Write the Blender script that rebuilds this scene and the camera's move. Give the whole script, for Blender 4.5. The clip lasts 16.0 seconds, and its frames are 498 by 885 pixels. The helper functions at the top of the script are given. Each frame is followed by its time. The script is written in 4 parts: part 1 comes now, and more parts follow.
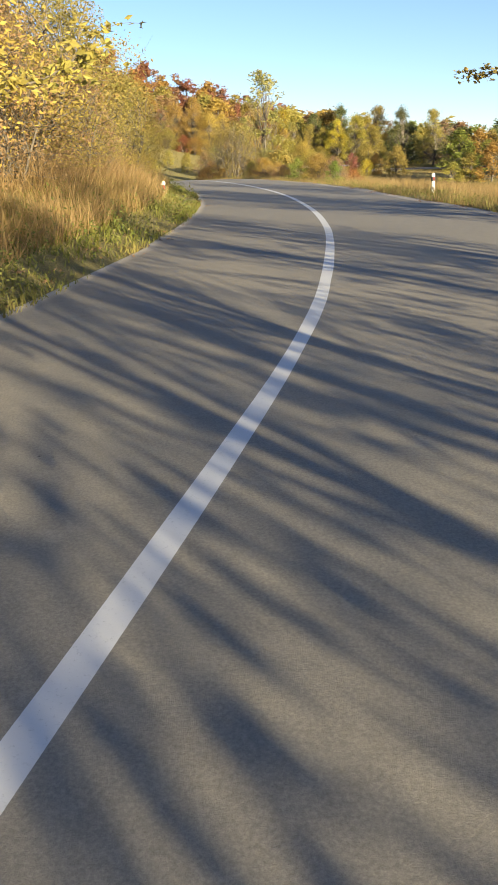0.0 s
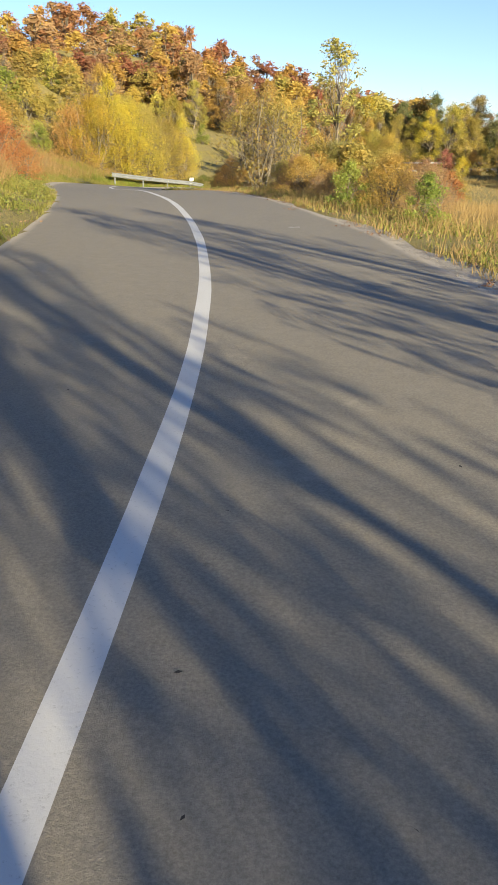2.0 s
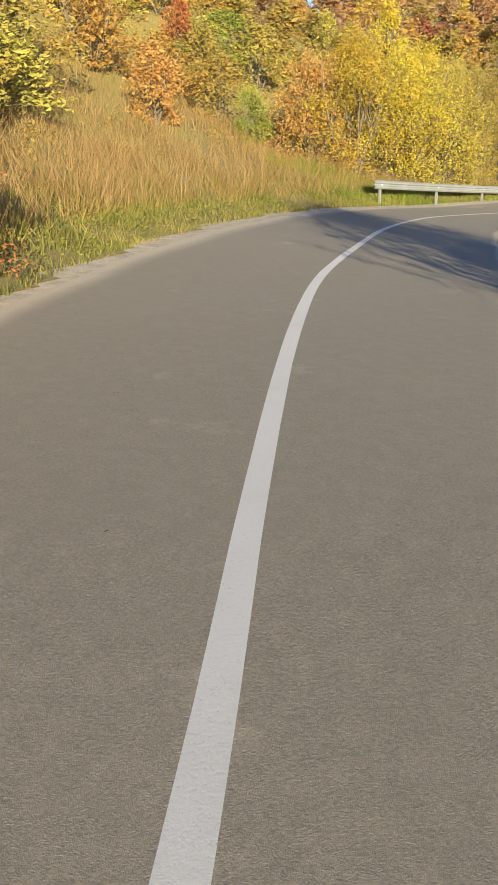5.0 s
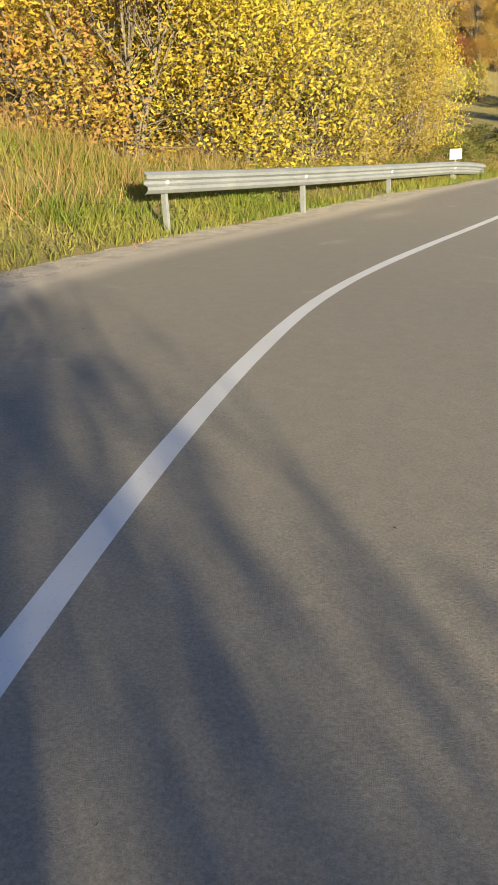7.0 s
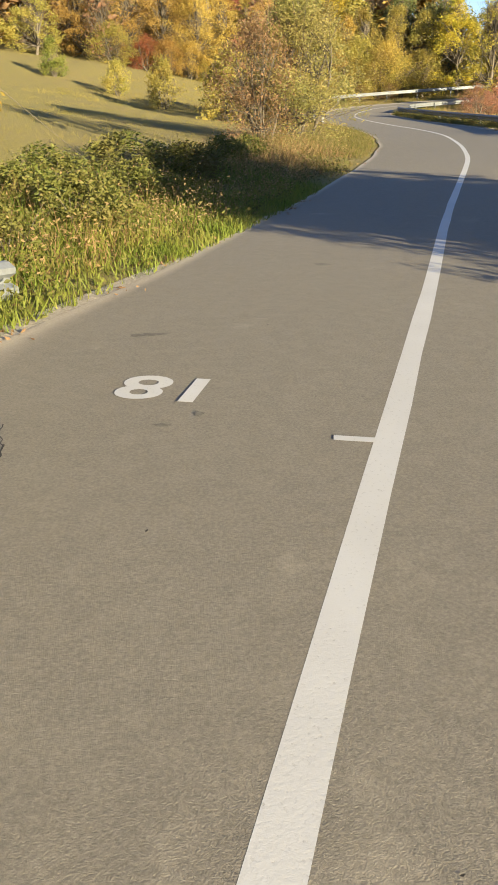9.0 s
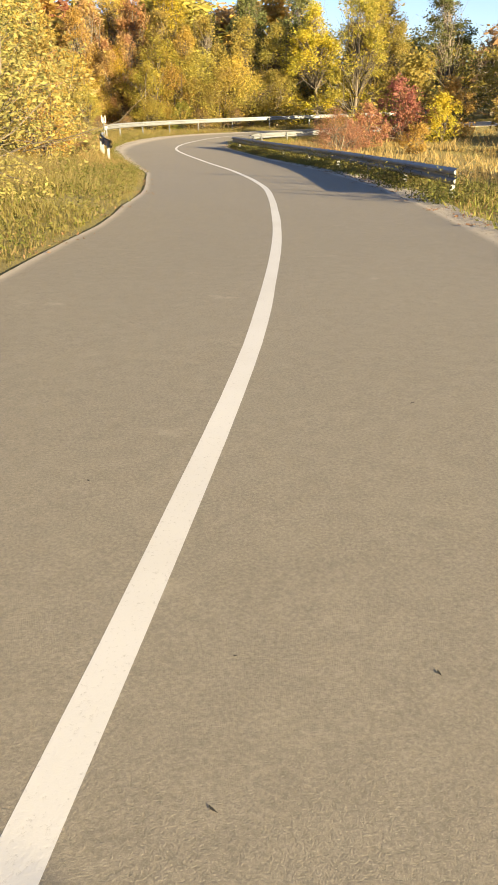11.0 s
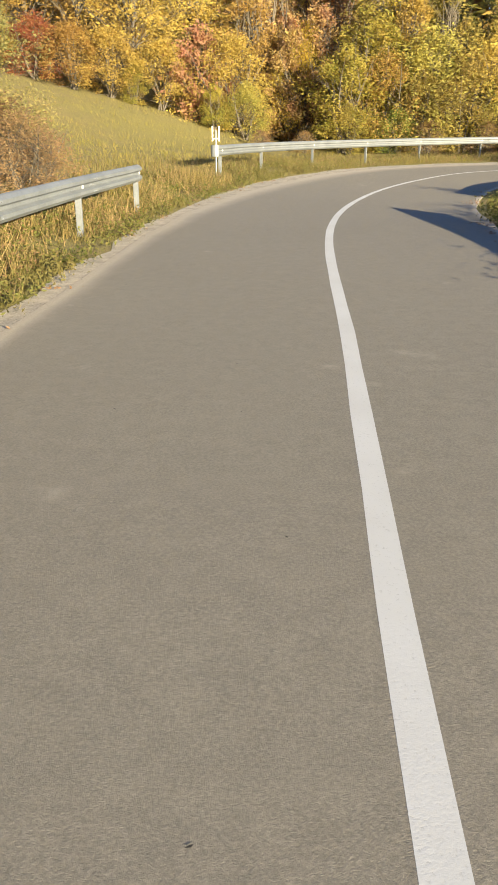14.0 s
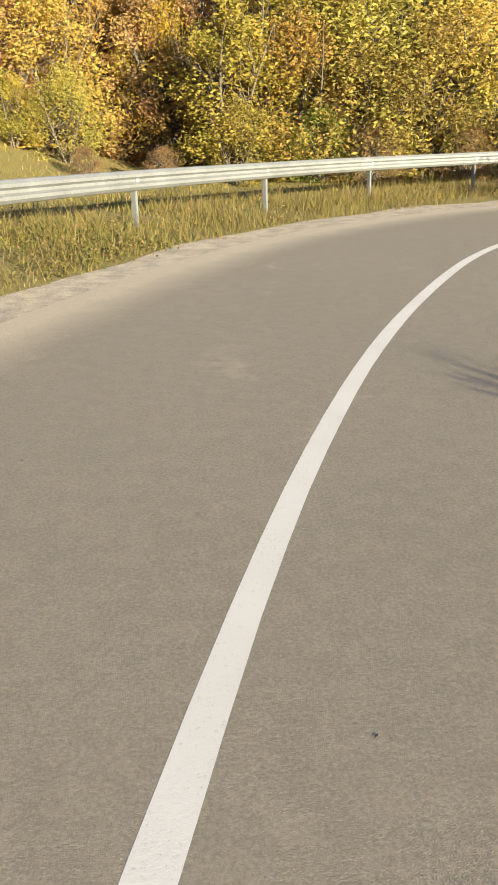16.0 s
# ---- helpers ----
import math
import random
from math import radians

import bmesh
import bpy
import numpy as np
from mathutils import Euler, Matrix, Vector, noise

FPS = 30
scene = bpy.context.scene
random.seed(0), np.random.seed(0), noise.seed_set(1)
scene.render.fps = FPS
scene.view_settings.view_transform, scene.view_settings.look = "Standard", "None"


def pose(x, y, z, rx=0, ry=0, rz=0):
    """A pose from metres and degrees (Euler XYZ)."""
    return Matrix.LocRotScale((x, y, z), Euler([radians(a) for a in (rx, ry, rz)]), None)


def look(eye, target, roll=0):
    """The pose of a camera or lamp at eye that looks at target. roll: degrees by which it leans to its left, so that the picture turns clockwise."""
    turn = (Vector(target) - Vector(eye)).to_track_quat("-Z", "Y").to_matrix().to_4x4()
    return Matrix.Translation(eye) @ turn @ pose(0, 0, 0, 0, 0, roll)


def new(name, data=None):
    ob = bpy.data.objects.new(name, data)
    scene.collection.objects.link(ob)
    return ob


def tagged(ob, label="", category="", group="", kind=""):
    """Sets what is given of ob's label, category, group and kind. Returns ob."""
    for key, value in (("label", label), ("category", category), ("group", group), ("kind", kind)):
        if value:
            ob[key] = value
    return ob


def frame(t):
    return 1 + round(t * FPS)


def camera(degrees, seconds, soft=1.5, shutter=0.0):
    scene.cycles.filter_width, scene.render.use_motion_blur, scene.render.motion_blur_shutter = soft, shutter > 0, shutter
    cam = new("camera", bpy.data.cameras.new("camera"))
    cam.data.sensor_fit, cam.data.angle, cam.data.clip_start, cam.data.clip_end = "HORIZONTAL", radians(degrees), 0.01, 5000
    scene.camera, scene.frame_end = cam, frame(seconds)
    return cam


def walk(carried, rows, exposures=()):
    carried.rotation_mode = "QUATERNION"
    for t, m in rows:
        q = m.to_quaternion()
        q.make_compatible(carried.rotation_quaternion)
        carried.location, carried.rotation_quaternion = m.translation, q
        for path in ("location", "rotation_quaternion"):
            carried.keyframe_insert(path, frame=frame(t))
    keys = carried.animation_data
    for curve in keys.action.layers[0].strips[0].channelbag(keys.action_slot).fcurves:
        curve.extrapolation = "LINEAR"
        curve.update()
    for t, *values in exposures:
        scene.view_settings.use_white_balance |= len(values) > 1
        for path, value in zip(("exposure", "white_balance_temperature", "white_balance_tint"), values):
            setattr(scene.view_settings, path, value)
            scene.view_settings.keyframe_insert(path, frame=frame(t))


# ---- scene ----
import collections

# ---------- camera ----------
cam = camera(35.0, 16.0, soft=1.6)
# seconds, eye, heading to the left of +y, pitch, lean (degrees)
PATH = [
    (0.0, (-0.243, -0.538, 1.399), -0.03, -19.26, -1.41),
    (0.5, (0.812, 4.633, 1.485), -1.11, -19.25, -0.77),
    (1.0, (1.492, 9.598, 1.570), -0.48, -19.45, 0.03),
    (1.5, (1.887, 14.527, 1.649), 1.57, -19.63, 0.70),
    (2.0, (1.929, 20.150, 1.797), 5.22, -19.89, 0.73),
    (2.5, (1.507, 25.723, 1.820), 9.64, -19.87, 0.47),
    (3.0, (0.758, 30.668, 1.958), 14.08, -19.80, 0.29),
    (3.5, (-0.628, 36.415, 2.090), 18.29, -19.89, 0.23),
    (4.0, (-1.905, 41.510, 2.180), 22.01, -20.10, -0.07),
    (4.5, (-3.514, 46.208, 2.115), 24.49, -20.37, -0.58),
    (5.0, (-5.227, 50.608, 1.954), 25.36, -20.79, -1.17),
    (5.5, (-6.764, 54.984, 1.776), 24.67, -21.30, -1.93),
    (6.0, (-8.031, 59.497, 1.647), 22.61, -21.84, -3.04),
    (6.5, (-8.761, 64.210, 1.532), 20.56, -22.46, -3.74),
    (7.0, (-9.302, 69.005, 1.363), 16.70, -23.04, -3.53),
    (7.5, (-9.532, 73.656, 1.139), 12.85, -23.28, -3.59),
    (8.0, (-9.505, 78.031, 0.855), 7.01, -23.45, -2.42),
    (8.5, (-8.808, 83.027, 0.585), 1.93, -23.22, -2.70),
    (9.0, (-7.651, 87.503, 0.477), -2.20, -23.04, -3.14),
    (9.5, (-6.216, 91.894, 0.298), -5.67, -22.92, -3.05),
    (10.0, (-4.629, 95.979, 0.211), -8.28, -22.04, -2.52),
    (10.5, (-2.986, 100.215, 0.159), -10.20, -21.76, -2.19),
    (11.0, (-1.599, 104.467, 0.223), -11.28, -21.64, -1.50),
    (11.5, (-0.409, 108.837, 0.344), -11.00, -21.55, -0.73),
    (12.0, (0.636, 113.368, 0.440), -9.24, -21.40, -0.26),
    (12.5, (1.759, 118.050, 0.448), -6.03, -21.17, -0.42),
    (13.0, (2.570, 122.941, 0.423), -2.53, -20.96, -0.54),
    (13.5, (3.006, 128.143, 0.492), 1.14, -20.62, -0.69),
    (14.0, (3.067, 133.097, 0.511), 3.69, -20.22, -0.19),
    (14.5, (3.116, 138.069, 0.556), 4.98, -19.72, 0.15),
    (15.0, (3.331, 142.910, 0.640), 4.59, -19.47, -0.00),
    (15.5, (3.908, 147.716, 0.820), 2.56, -19.34, -0.57),
    (16.0, (4.793, 152.411, 0.934), -1.81, -19.34, -1.28),
]


def carried_pose(eye, yaw, pitch, lean):
    y, p = radians(yaw), radians(pitch)
    ahead = Vector((-math.sin(y) * math.cos(p), math.cos(y) * math.cos(p), math.sin(p)))
    return look(eye, Vector(eye) + ahead, lean)


# seconds, stops, kelvin, tint
EXPOSURES = [(0.0, 1.85, 6500, 10), (5.8, 1.85, 6600, 10), (8.4, 1.87, 6650, 10), (9.2, 1.92, 6700, 10), (9.6, 2.05, 7000, 10), (10.0, 2.7, 9600, 16), (10.35, 2.7, 9600, 16), (11.0, 2.2, 7600, 12), (11.6, 1.99, 6700, 10), (12.3, 1.96, 6500, 10), (16.0, 1.96, 6500, 10)]
walk(cam, [(t, carried_pose(eye, yaw, pitch, lean)) for t, eye, yaw, pitch, lean in PATH], EXPOSURES)

# ---------- light ----------
SUN_ELEVATION, SUN_FROM = 9.0, 34.0          # degrees; the sunlight travels 34 degrees to the left of +y
to_sun = Vector((math.sin(radians(SUN_FROM)) * math.cos(radians(SUN_ELEVATION)), -math.cos(radians(SUN_FROM)) * math.cos(radians(SUN_ELEVATION)), math.sin(radians(SUN_ELEVATION))))
world = bpy.data.worlds.new("world")
scene.world = world
world.use_nodes = True
wn = world.node_tree
sky = wn.nodes.new("ShaderNodeTexSky")
sky.sky_type, sky.sun_disc = "NISHITA", False
sky.sun_elevation = radians(SUN_ELEVATION)
sky.sun_rotation = math.atan2(to_sun.x, to_sun.y)
sky.altitude = 1500
sky.air_density, sky.dust_density, sky.ozone_density = 1.0, 0.1, 1.8
clear = wn.nodes.new("ShaderNodeMix")
clear.data_type, clear.blend_type = "RGBA", "MULTIPLY"
clear.inputs[0].default_value, clear.inputs[7].default_value = 1.0, (0.67, 0.69, 0.87, 1)
wn.links.new(sky.outputs[0], clear.inputs[6])
wn.links.new(clear.outputs[2], wn.nodes["Background"].inputs[0])
wn.nodes["Background"].inputs[1].default_value = 0.083
sun = new("sun", bpy.data.lights.new("sun", "SUN"))
sun.data.energy, sun.data.angle, sun.data.color = 5.0, radians(0.4), (1.0, 0.865, 0.56)
sun.matrix_world = look((0, 0, 60), Vector((0, 0, 60)) - to_sun)


# ---------- materials ----------
def node_material(name, build):
    m = bpy.data.materials.new(name)
    m.use_nodes = True
    t = m.node_tree
    b = t.nodes["Principled BSDF"]
    build(t, b)
    return m


def add(t, kind, inputs=None, **props):
    n = t.nodes.new(kind)
    for k, v in props.items():
        setattr(n, k, v)
    for k, v in (inputs or {}).items():
        if hasattr(v, "is_linked"):
            t.links.new(v, n.inputs[k])
        else:
            n.inputs[k].default_value = v
    return n


def ramp(t, fac, stops):
    n = t.nodes.new("ShaderNodeValToRGB")
    while len(n.color_ramp.elements) < len(stops):
        n.color_ramp.elements.new(0.5)
    for e, (p, c) in zip(n.color_ramp.elements, stops):
        e.position, e.color = p, (*c, 1)
    t.links.new(fac, n.inputs[0])
    return n.outputs[0]


def noise_tex(t, scale, detail=4.0, rough=0.6):
    c = add(t, "ShaderNodeNewGeometry")
    return add(t, "ShaderNodeTexNoise", {"Vector": c.outputs["Position"], "Scale": scale, "Detail": detail, "Roughness": rough}).outputs[0]


def mix(t, fac, a, b, mode="MIX"):
    n = add(t, "ShaderNodeMix", data_type="RGBA", blend_type=mode)
    for k, v in ((0, fac), (6, a), (7, b)):
        if hasattr(v, "is_linked"):
            t.links.new(v, n.inputs[k])
        else:
            n.inputs[k].default_value = (*v, 1) if isinstance(v, tuple) else v
    return n.outputs[2]


def bump(t, b, height, strength, distance):
    n = add(t, "ShaderNodeBump", {"Height": height, "Strength": strength, "Distance": distance})
    t.links.new(n.outputs[0], b.inputs["Normal"])


def asphalt_build(t, b):
    big, fine, mid, stone = noise_tex(t, 0.35, 3), noise_tex(t, 230, 3, 0.8), noise_tex(t, 9.0, 5), noise_tex(t, 75, 3, 0.75)
    c = ramp(t, big, [(0.3, (0.204, 0.181, 0.146)), (0.7, (0.240, 0.212, 0.171))])
    c = mix(t, 0.35, c, ramp(t, fine, [(0.3, (0.080, 0.072, 0.058)), (0.7, (0.430, 0.382, 0.308))]))
    c = mix(t, 0.42, c, ramp(t, stone, [(0.34, (0.095, 0.085, 0.070)), (0.5, (0.22, 0.195, 0.158)), (0.68, (0.375, 0.334, 0.270))]))
    c = mix(t, 0.18, c, ramp(t, mid, [(0.4, (0.163, 0.144, 0.116)), (0.65, (0.286, 0.251, 0.199))]))
    spots = noise_tex(t, 7.0, 6, 0.75)
    c = mix(t, ramp(t, spots, [(0.66, (0, 0, 0)), (0.74, (0.5, 0.5, 0.5))]), c, (0.102, 0.091, 0.076))
    pale = noise_tex(t, 1.6, 6, 0.7)
    c = mix(t, ramp(t, pale, [(0.62, (0, 0, 0)), (0.74, (0.45, 0.45, 0.45))]), c, (0.408, 0.358, 0.287))
    edge = add(t, "ShaderNodeAttribute", attribute_name="dust").outputs["Fac"]
    uneven = add(t, "ShaderNodeMath", {0: noise_tex(t, 2.2, 6, 0.7), 1: edge}, operation="ADD").outputs[0]
    dusty = add(t, "ShaderNodeMath", {0: edge, 1: uneven}, operation="MULTIPLY").outputs[0]
    c = mix(t, ramp(t, dusty, [(0.12, (0, 0, 0)), (0.95, (0.72, 0.72, 0.72))]), c, ramp(t, noise_tex(t, 60, 3), [(0.3, (0.42, 0.355, 0.275)), (0.7, (0.58, 0.50, 0.395))]))
    t.links.new(c, b.inputs["Base Color"])
    b.inputs["Roughness"].default_value = 0.85
    height = add(t, "ShaderNodeMath", {0: stone, 1: fine}, operation="ADD").outputs[0]
    bump(t, b, height, 0.7, 0.004)


def paint_build(t, b):
    w = noise_tex(t, 60, 4, 0.8)
    s = noise_tex(t, 1.2, 3)
    c = ramp(t, w, [(0.28, (0.36, 0.35, 0.33)), (0.42, (0.62, 0.61, 0.59))])
    c = mix(t, 0.25, c, ramp(t, s, [(0.35, (0.48, 0.46, 0.42)), (0.6, (0.64, 0.63, 0.61))]))
    t.links.new(c, b.inputs["Base Color"])
    b.inputs["Roughness"].default_value = 0.7
    bump(t, b, w, 0.3, 0.003)


def gravel_build(t, b):
    f, m_, g = noise_tex(t, 45, 3, 0.7), noise_tex(t, 4, 4), noise_tex(t, 0.7, 3)
    c = ramp(t, f, [(0.3, (0.34, 0.29, 0.225)), (0.7, (0.58, 0.50, 0.40))])
    c = mix(t, ramp(t, m_, [(0.38, (0.75, 0.75, 0.75)), (0.62, (0, 0, 0))]), c, ramp(t, f, [(0.35, (0.16, 0.145, 0.12)), (0.65, (0.36, 0.325, 0.275))]))
    t.links.new(c, b.inputs["Base Color"])
    b.inputs["Roughness"].default_value = 0.95
    bump(t, b, f, 0.8, 0.02)


def ground_build(t, b):
    f, m_, g = noise_tex(t, 14, 5, 0.7), noise_tex(t, 1.1, 4), noise_tex(t, 0.09, 3)
    green = ramp(t, f, [(0.3, (0.13, 0.115, 0.025)), (0.7, (0.28, 0.235, 0.06))])
    dry = ramp(t, f, [(0.3, (0.14, 0.095, 0.04)), (0.7, (0.3, 0.22, 0.10))])
    c = mix(t, ramp(t, m_, [(0.35, (0, 0, 0)), (0.65, (1, 1, 1))]), green, dry)
    c = mix(t, ramp(t, g, [(0.38, (0, 0, 0)), (0.6, (1, 1, 1))]), c, green)
    tuft = noise_tex(t, 55, 4, 0.75)
    c = mix(t, 0.55, c, ramp(t, tuft, [(0.32, (0.045, 0.042, 0.012)), (0.5, (0.20, 0.165, 0.045)), (0.68, (0.42, 0.33, 0.12))]))
    t.links.new(c, b.inputs["Base Color"])
    b.inputs["Roughness"].default_value = 1.0
    bump(t, b, f, 1.0, 0.08)


def leaf_material(name, low, high, odd, translucent=0.55):
    """Leaves whose colour runs from low to high leaf by leaf, with some of the odd colour, and shifts plant by plant."""
    def build(t, b):
        g = add(t, "ShaderNodeNewGeometry")
        o = add(t, "ShaderNodeObjectInfo")
        rnd = g.outputs["Random Per Island"]
        c = ramp(t, rnd, [(0.0, low), (0.75, high), (0.9, high), (1.0, odd)])
        patch = add(t, "ShaderNodeTexNoise", {"Vector": g.outputs["Position"], "Scale": 0.9, "Detail": 2.0}).outputs[0]
        c = mix(t, ramp(t, patch, [(0.4, (0, 0, 0)), (0.7, (0.8, 0.8, 0.8))]), c, odd)
        hue = add(t, "ShaderNodeMapRange", {0: o.outputs["Random"], 3: 0.484, 4: 0.516}).outputs[0]
        val = add(t, "ShaderNodeMapRange", {0: o.outputs["Random"], 3: 0.98, 4: 1.38}).outputs[0]
        h = add(t, "ShaderNodeHueSaturation", {"Hue": hue, "Saturation": 0.96, "Value": val, "Color": c}).outputs[0]
        t.links.new(h, b.inputs["Base Color"])
        b.inputs["Roughness"].default_value = 0.6
        b.inputs["Specular IOR Level"].default_value = 0.25
        tr = add(t, "ShaderNodeBsdfTranslucent", {"Color": h})
        ms = add(t, "ShaderNodeMixShader", {0: translucent})
        t.links.new(b.outputs[0], ms.inputs[1])
        t.links.new(tr.outputs[0], ms.inputs[2])
        t.links.new(ms.outputs[0], t.nodes["Material Output"].inputs[0])
    return node_material(name, build)


def bark_build(t, b):
    f = noise_tex(t, 22, 5, 0.7)
    t.links.new(ramp(t, f, [(0.3, (0.05, 0.04, 0.03)), (0.7, (0.19, 0.16, 0.125))]), b.inputs["Base Color"])
    b.inputs["Roughness"].default_value = 0.95
    bump(t, b, f, 0.8, 0.03)


def zinc_build(t, b):
    f, g = noise_tex(t, 25, 4, 0.7), noise_tex(t, 2.0, 4)
    c = mix(t, 0.5, ramp(t, f, [(0.3, (0.15, 0.163, 0.18)), (0.7, (0.26, 0.278, 0.30))]), ramp(t, g, [(0.3, (0.16, 0.17, 0.18)), (0.7, (0.27, 0.285, 0.30))]))
    t.links.new(c, b.inputs["Base Color"])
    b.inputs["Metallic"].default_value = 0.35
    b.inputs["Roughness"].default_value = 0.55


def plain(colour, rough=0.6, spread=0.12, scale=18):
    def build(t, b):
        f = noise_tex(t, scale, 4)
        t.links.new(ramp(t, f, [(0.3, tuple(v * (1 - spread) for v in colour)), (0.7, tuple(min(1, v * (1 + spread)) for v in colour))]), b.inputs["Base Color"])
        b.inputs["Roughness"].default_value = rough
    return build


ASPHALT = node_material("asphalt", asphalt_build)
PAINT = node_material("road_paint", paint_build)
GRAVEL = node_material("gravel", gravel_build)
GROUND = node_material("grassland", ground_build)
BARK = node_material("bark", bark_build)
ZINC = node_material("galvanised_steel", zinc_build)
WHITE = node_material("white_plastic", plain((0.78, 0.77, 0.74), 0.5))
RED = node_material("red_reflector", plain((0.45, 0.04, 0.03), 0.3))
DARK = node_material("dark_print", plain((0.06, 0.06, 0.06), 0.6))
STONE = node_material("stone", plain((0.17, 0.155, 0.13), 0.9, 0.35))
STAIN = node_material("oil_stain", plain((0.15, 0.134, 0.108), 0.8, 0.4, 40))
CRACK = node_material("crack_filler", plain((0.03, 0.028, 0.026), 0.95, 0.3))

YELLOW = leaf_material("yellow_leaves", (0.28, 0.20, 0.02), (0.50, 0.355, 0.028), (0.29, 0.265, 0.04))
LIME = leaf_material("yellow_green_leaves", (0.18, 0.18, 0.028), (0.35, 0.315, 0.05), (0.43, 0.32, 0.06))
GOLD = leaf_material("golden_leaves", (0.27, 0.18, 0.045), (0.46, 0.32, 0.07), (0.38, 0.25, 0.06))
ORANGE = leaf_material("orange_leaves", (0.28, 0.14, 0.05), (0.44, 0.235, 0.07), (0.36, 0.24, 0.075))
RUST = leaf_material("rust_red_leaves", (0.19, 0.08, 0.045), (0.32, 0.135, 0.065), (0.28, 0.17, 0.075))
BRACKEN = leaf_material("bracken_fronds", (0.19, 0.055, 0.028), (0.33, 0.105, 0.042), (0.34, 0.17, 0.055))
CRIMSON = leaf_material("crimson_leaves", (0.24, 0.09, 0.07), (0.36, 0.15, 0.11), (0.28, 0.16, 0.07))
OLIVE = leaf_material("olive_leaves", (0.17, 0.155, 0.04), (0.33, 0.285, 0.065), (0.40, 0.30, 0.07))
SAGE = leaf_material("grey_green_leaves", (0.15, 0.145, 0.05), (0.29, 0.27, 0.09), (0.36, 0.27, 0.10))
GREEN = leaf_material("green_leaves", (0.08, 0.11, 0.02), (0.19, 0.23, 0.045), (0.32, 0.30, 0.06))
DARKGREEN = leaf_material("dark_green_leaves", (0.04, 0.055, 0.02), (0.11, 0.13, 0.04), (0.15, 0.15, 0.05), 0.4)
BROWN = leaf_material("brown_leaves", (0.19, 0.12, 0.065), (0.33, 0.21, 0.11), (0.30, 0.17, 0.08))
ROSE = leaf_material("rose_brown_leaves", (0.26, 0.13, 0.075), (0.40, 0.235, 0.13), (0.46, 0.34, 0.10))
STRAW = leaf_material("dry_grass_blades", (0.202, 0.128, 0.051), (0.356, 0.244, 0.106), (0.256, 0.178, 0.059), 0.5)
BLADE = leaf_material("green_grass_blades", (0.077, 0.095, 0.013), (0.181, 0.189, 0.030), (0.292, 0.241, 0.069), 0.5)
TAWNY = leaf_material("tawny_grass_blades", (0.103, 0.073, 0.030), (0.241, 0.172, 0.077), (0.146, 0.138, 0.039), 0.5)
PALE = leaf_material("pale_green_leaves", (0.20, 0.22, 0.06), (0.38, 0.38, 0.10), (0.42, 0.36, 0.09))
WEED = leaf_material("weed_leaves", (0.055, 0.07, 0.013), (0.14, 0.15, 0.03), (0.16, 0.13, 0.04), 0.4)
LUSH = leaf_material("lush_grass_blades", (0.065, 0.105, 0.013), (0.17, 0.235, 0.026), (0.27, 0.26, 0.055), 0.5)
MEADOW = leaf_material("meadow_grass_blades", (0.138, 0.133, 0.022), (0.292, 0.258, 0.043), (0.361, 0.275, 0.086), 0.5)


# ---------- mesh helpers ----------
def mesh_ob(name, data, material, parent=None, label=""):
    if isinstance(data, bmesh.types.BMesh):
        me = bpy.data.meshes.new(name)
        data.to_mesh(me)
        data.free()
    else:
        me = data
    if not me.materials:
        me.materials.append(material)
    ob = new(name, me)
    if parent is not None:
        ob.parent = parent
    if label:
        ob["label"] = label
    return ob


part = mesh_ob


def pydata(name, verts, faces, smooth=False):
    me = bpy.data.meshes.new(name)
    me.from_pydata(np.asarray(verts, float).tolist(), [], np.asarray(faces, int).tolist() if not isinstance(faces, list) else faces)
    if smooth:
        me.polygons.foreach_set("use_smooth", [True] * len(me.polygons))
    me.update()
    return me


def box(bm, size, at, turn=None, bevel=0.0):
    m = Matrix.Translation(at) @ (turn or Matrix()) @ Matrix.Diagonal((*size, 1))
    r = bmesh.ops.create_cube(bm, size=1, matrix=m)
    if bevel:
        edges = list({e for v in r["verts"] for e in v.link_edges})
        bmesh.ops.bevel(bm, geom=edges, offset=bevel, segments=2, affect="EDGES")


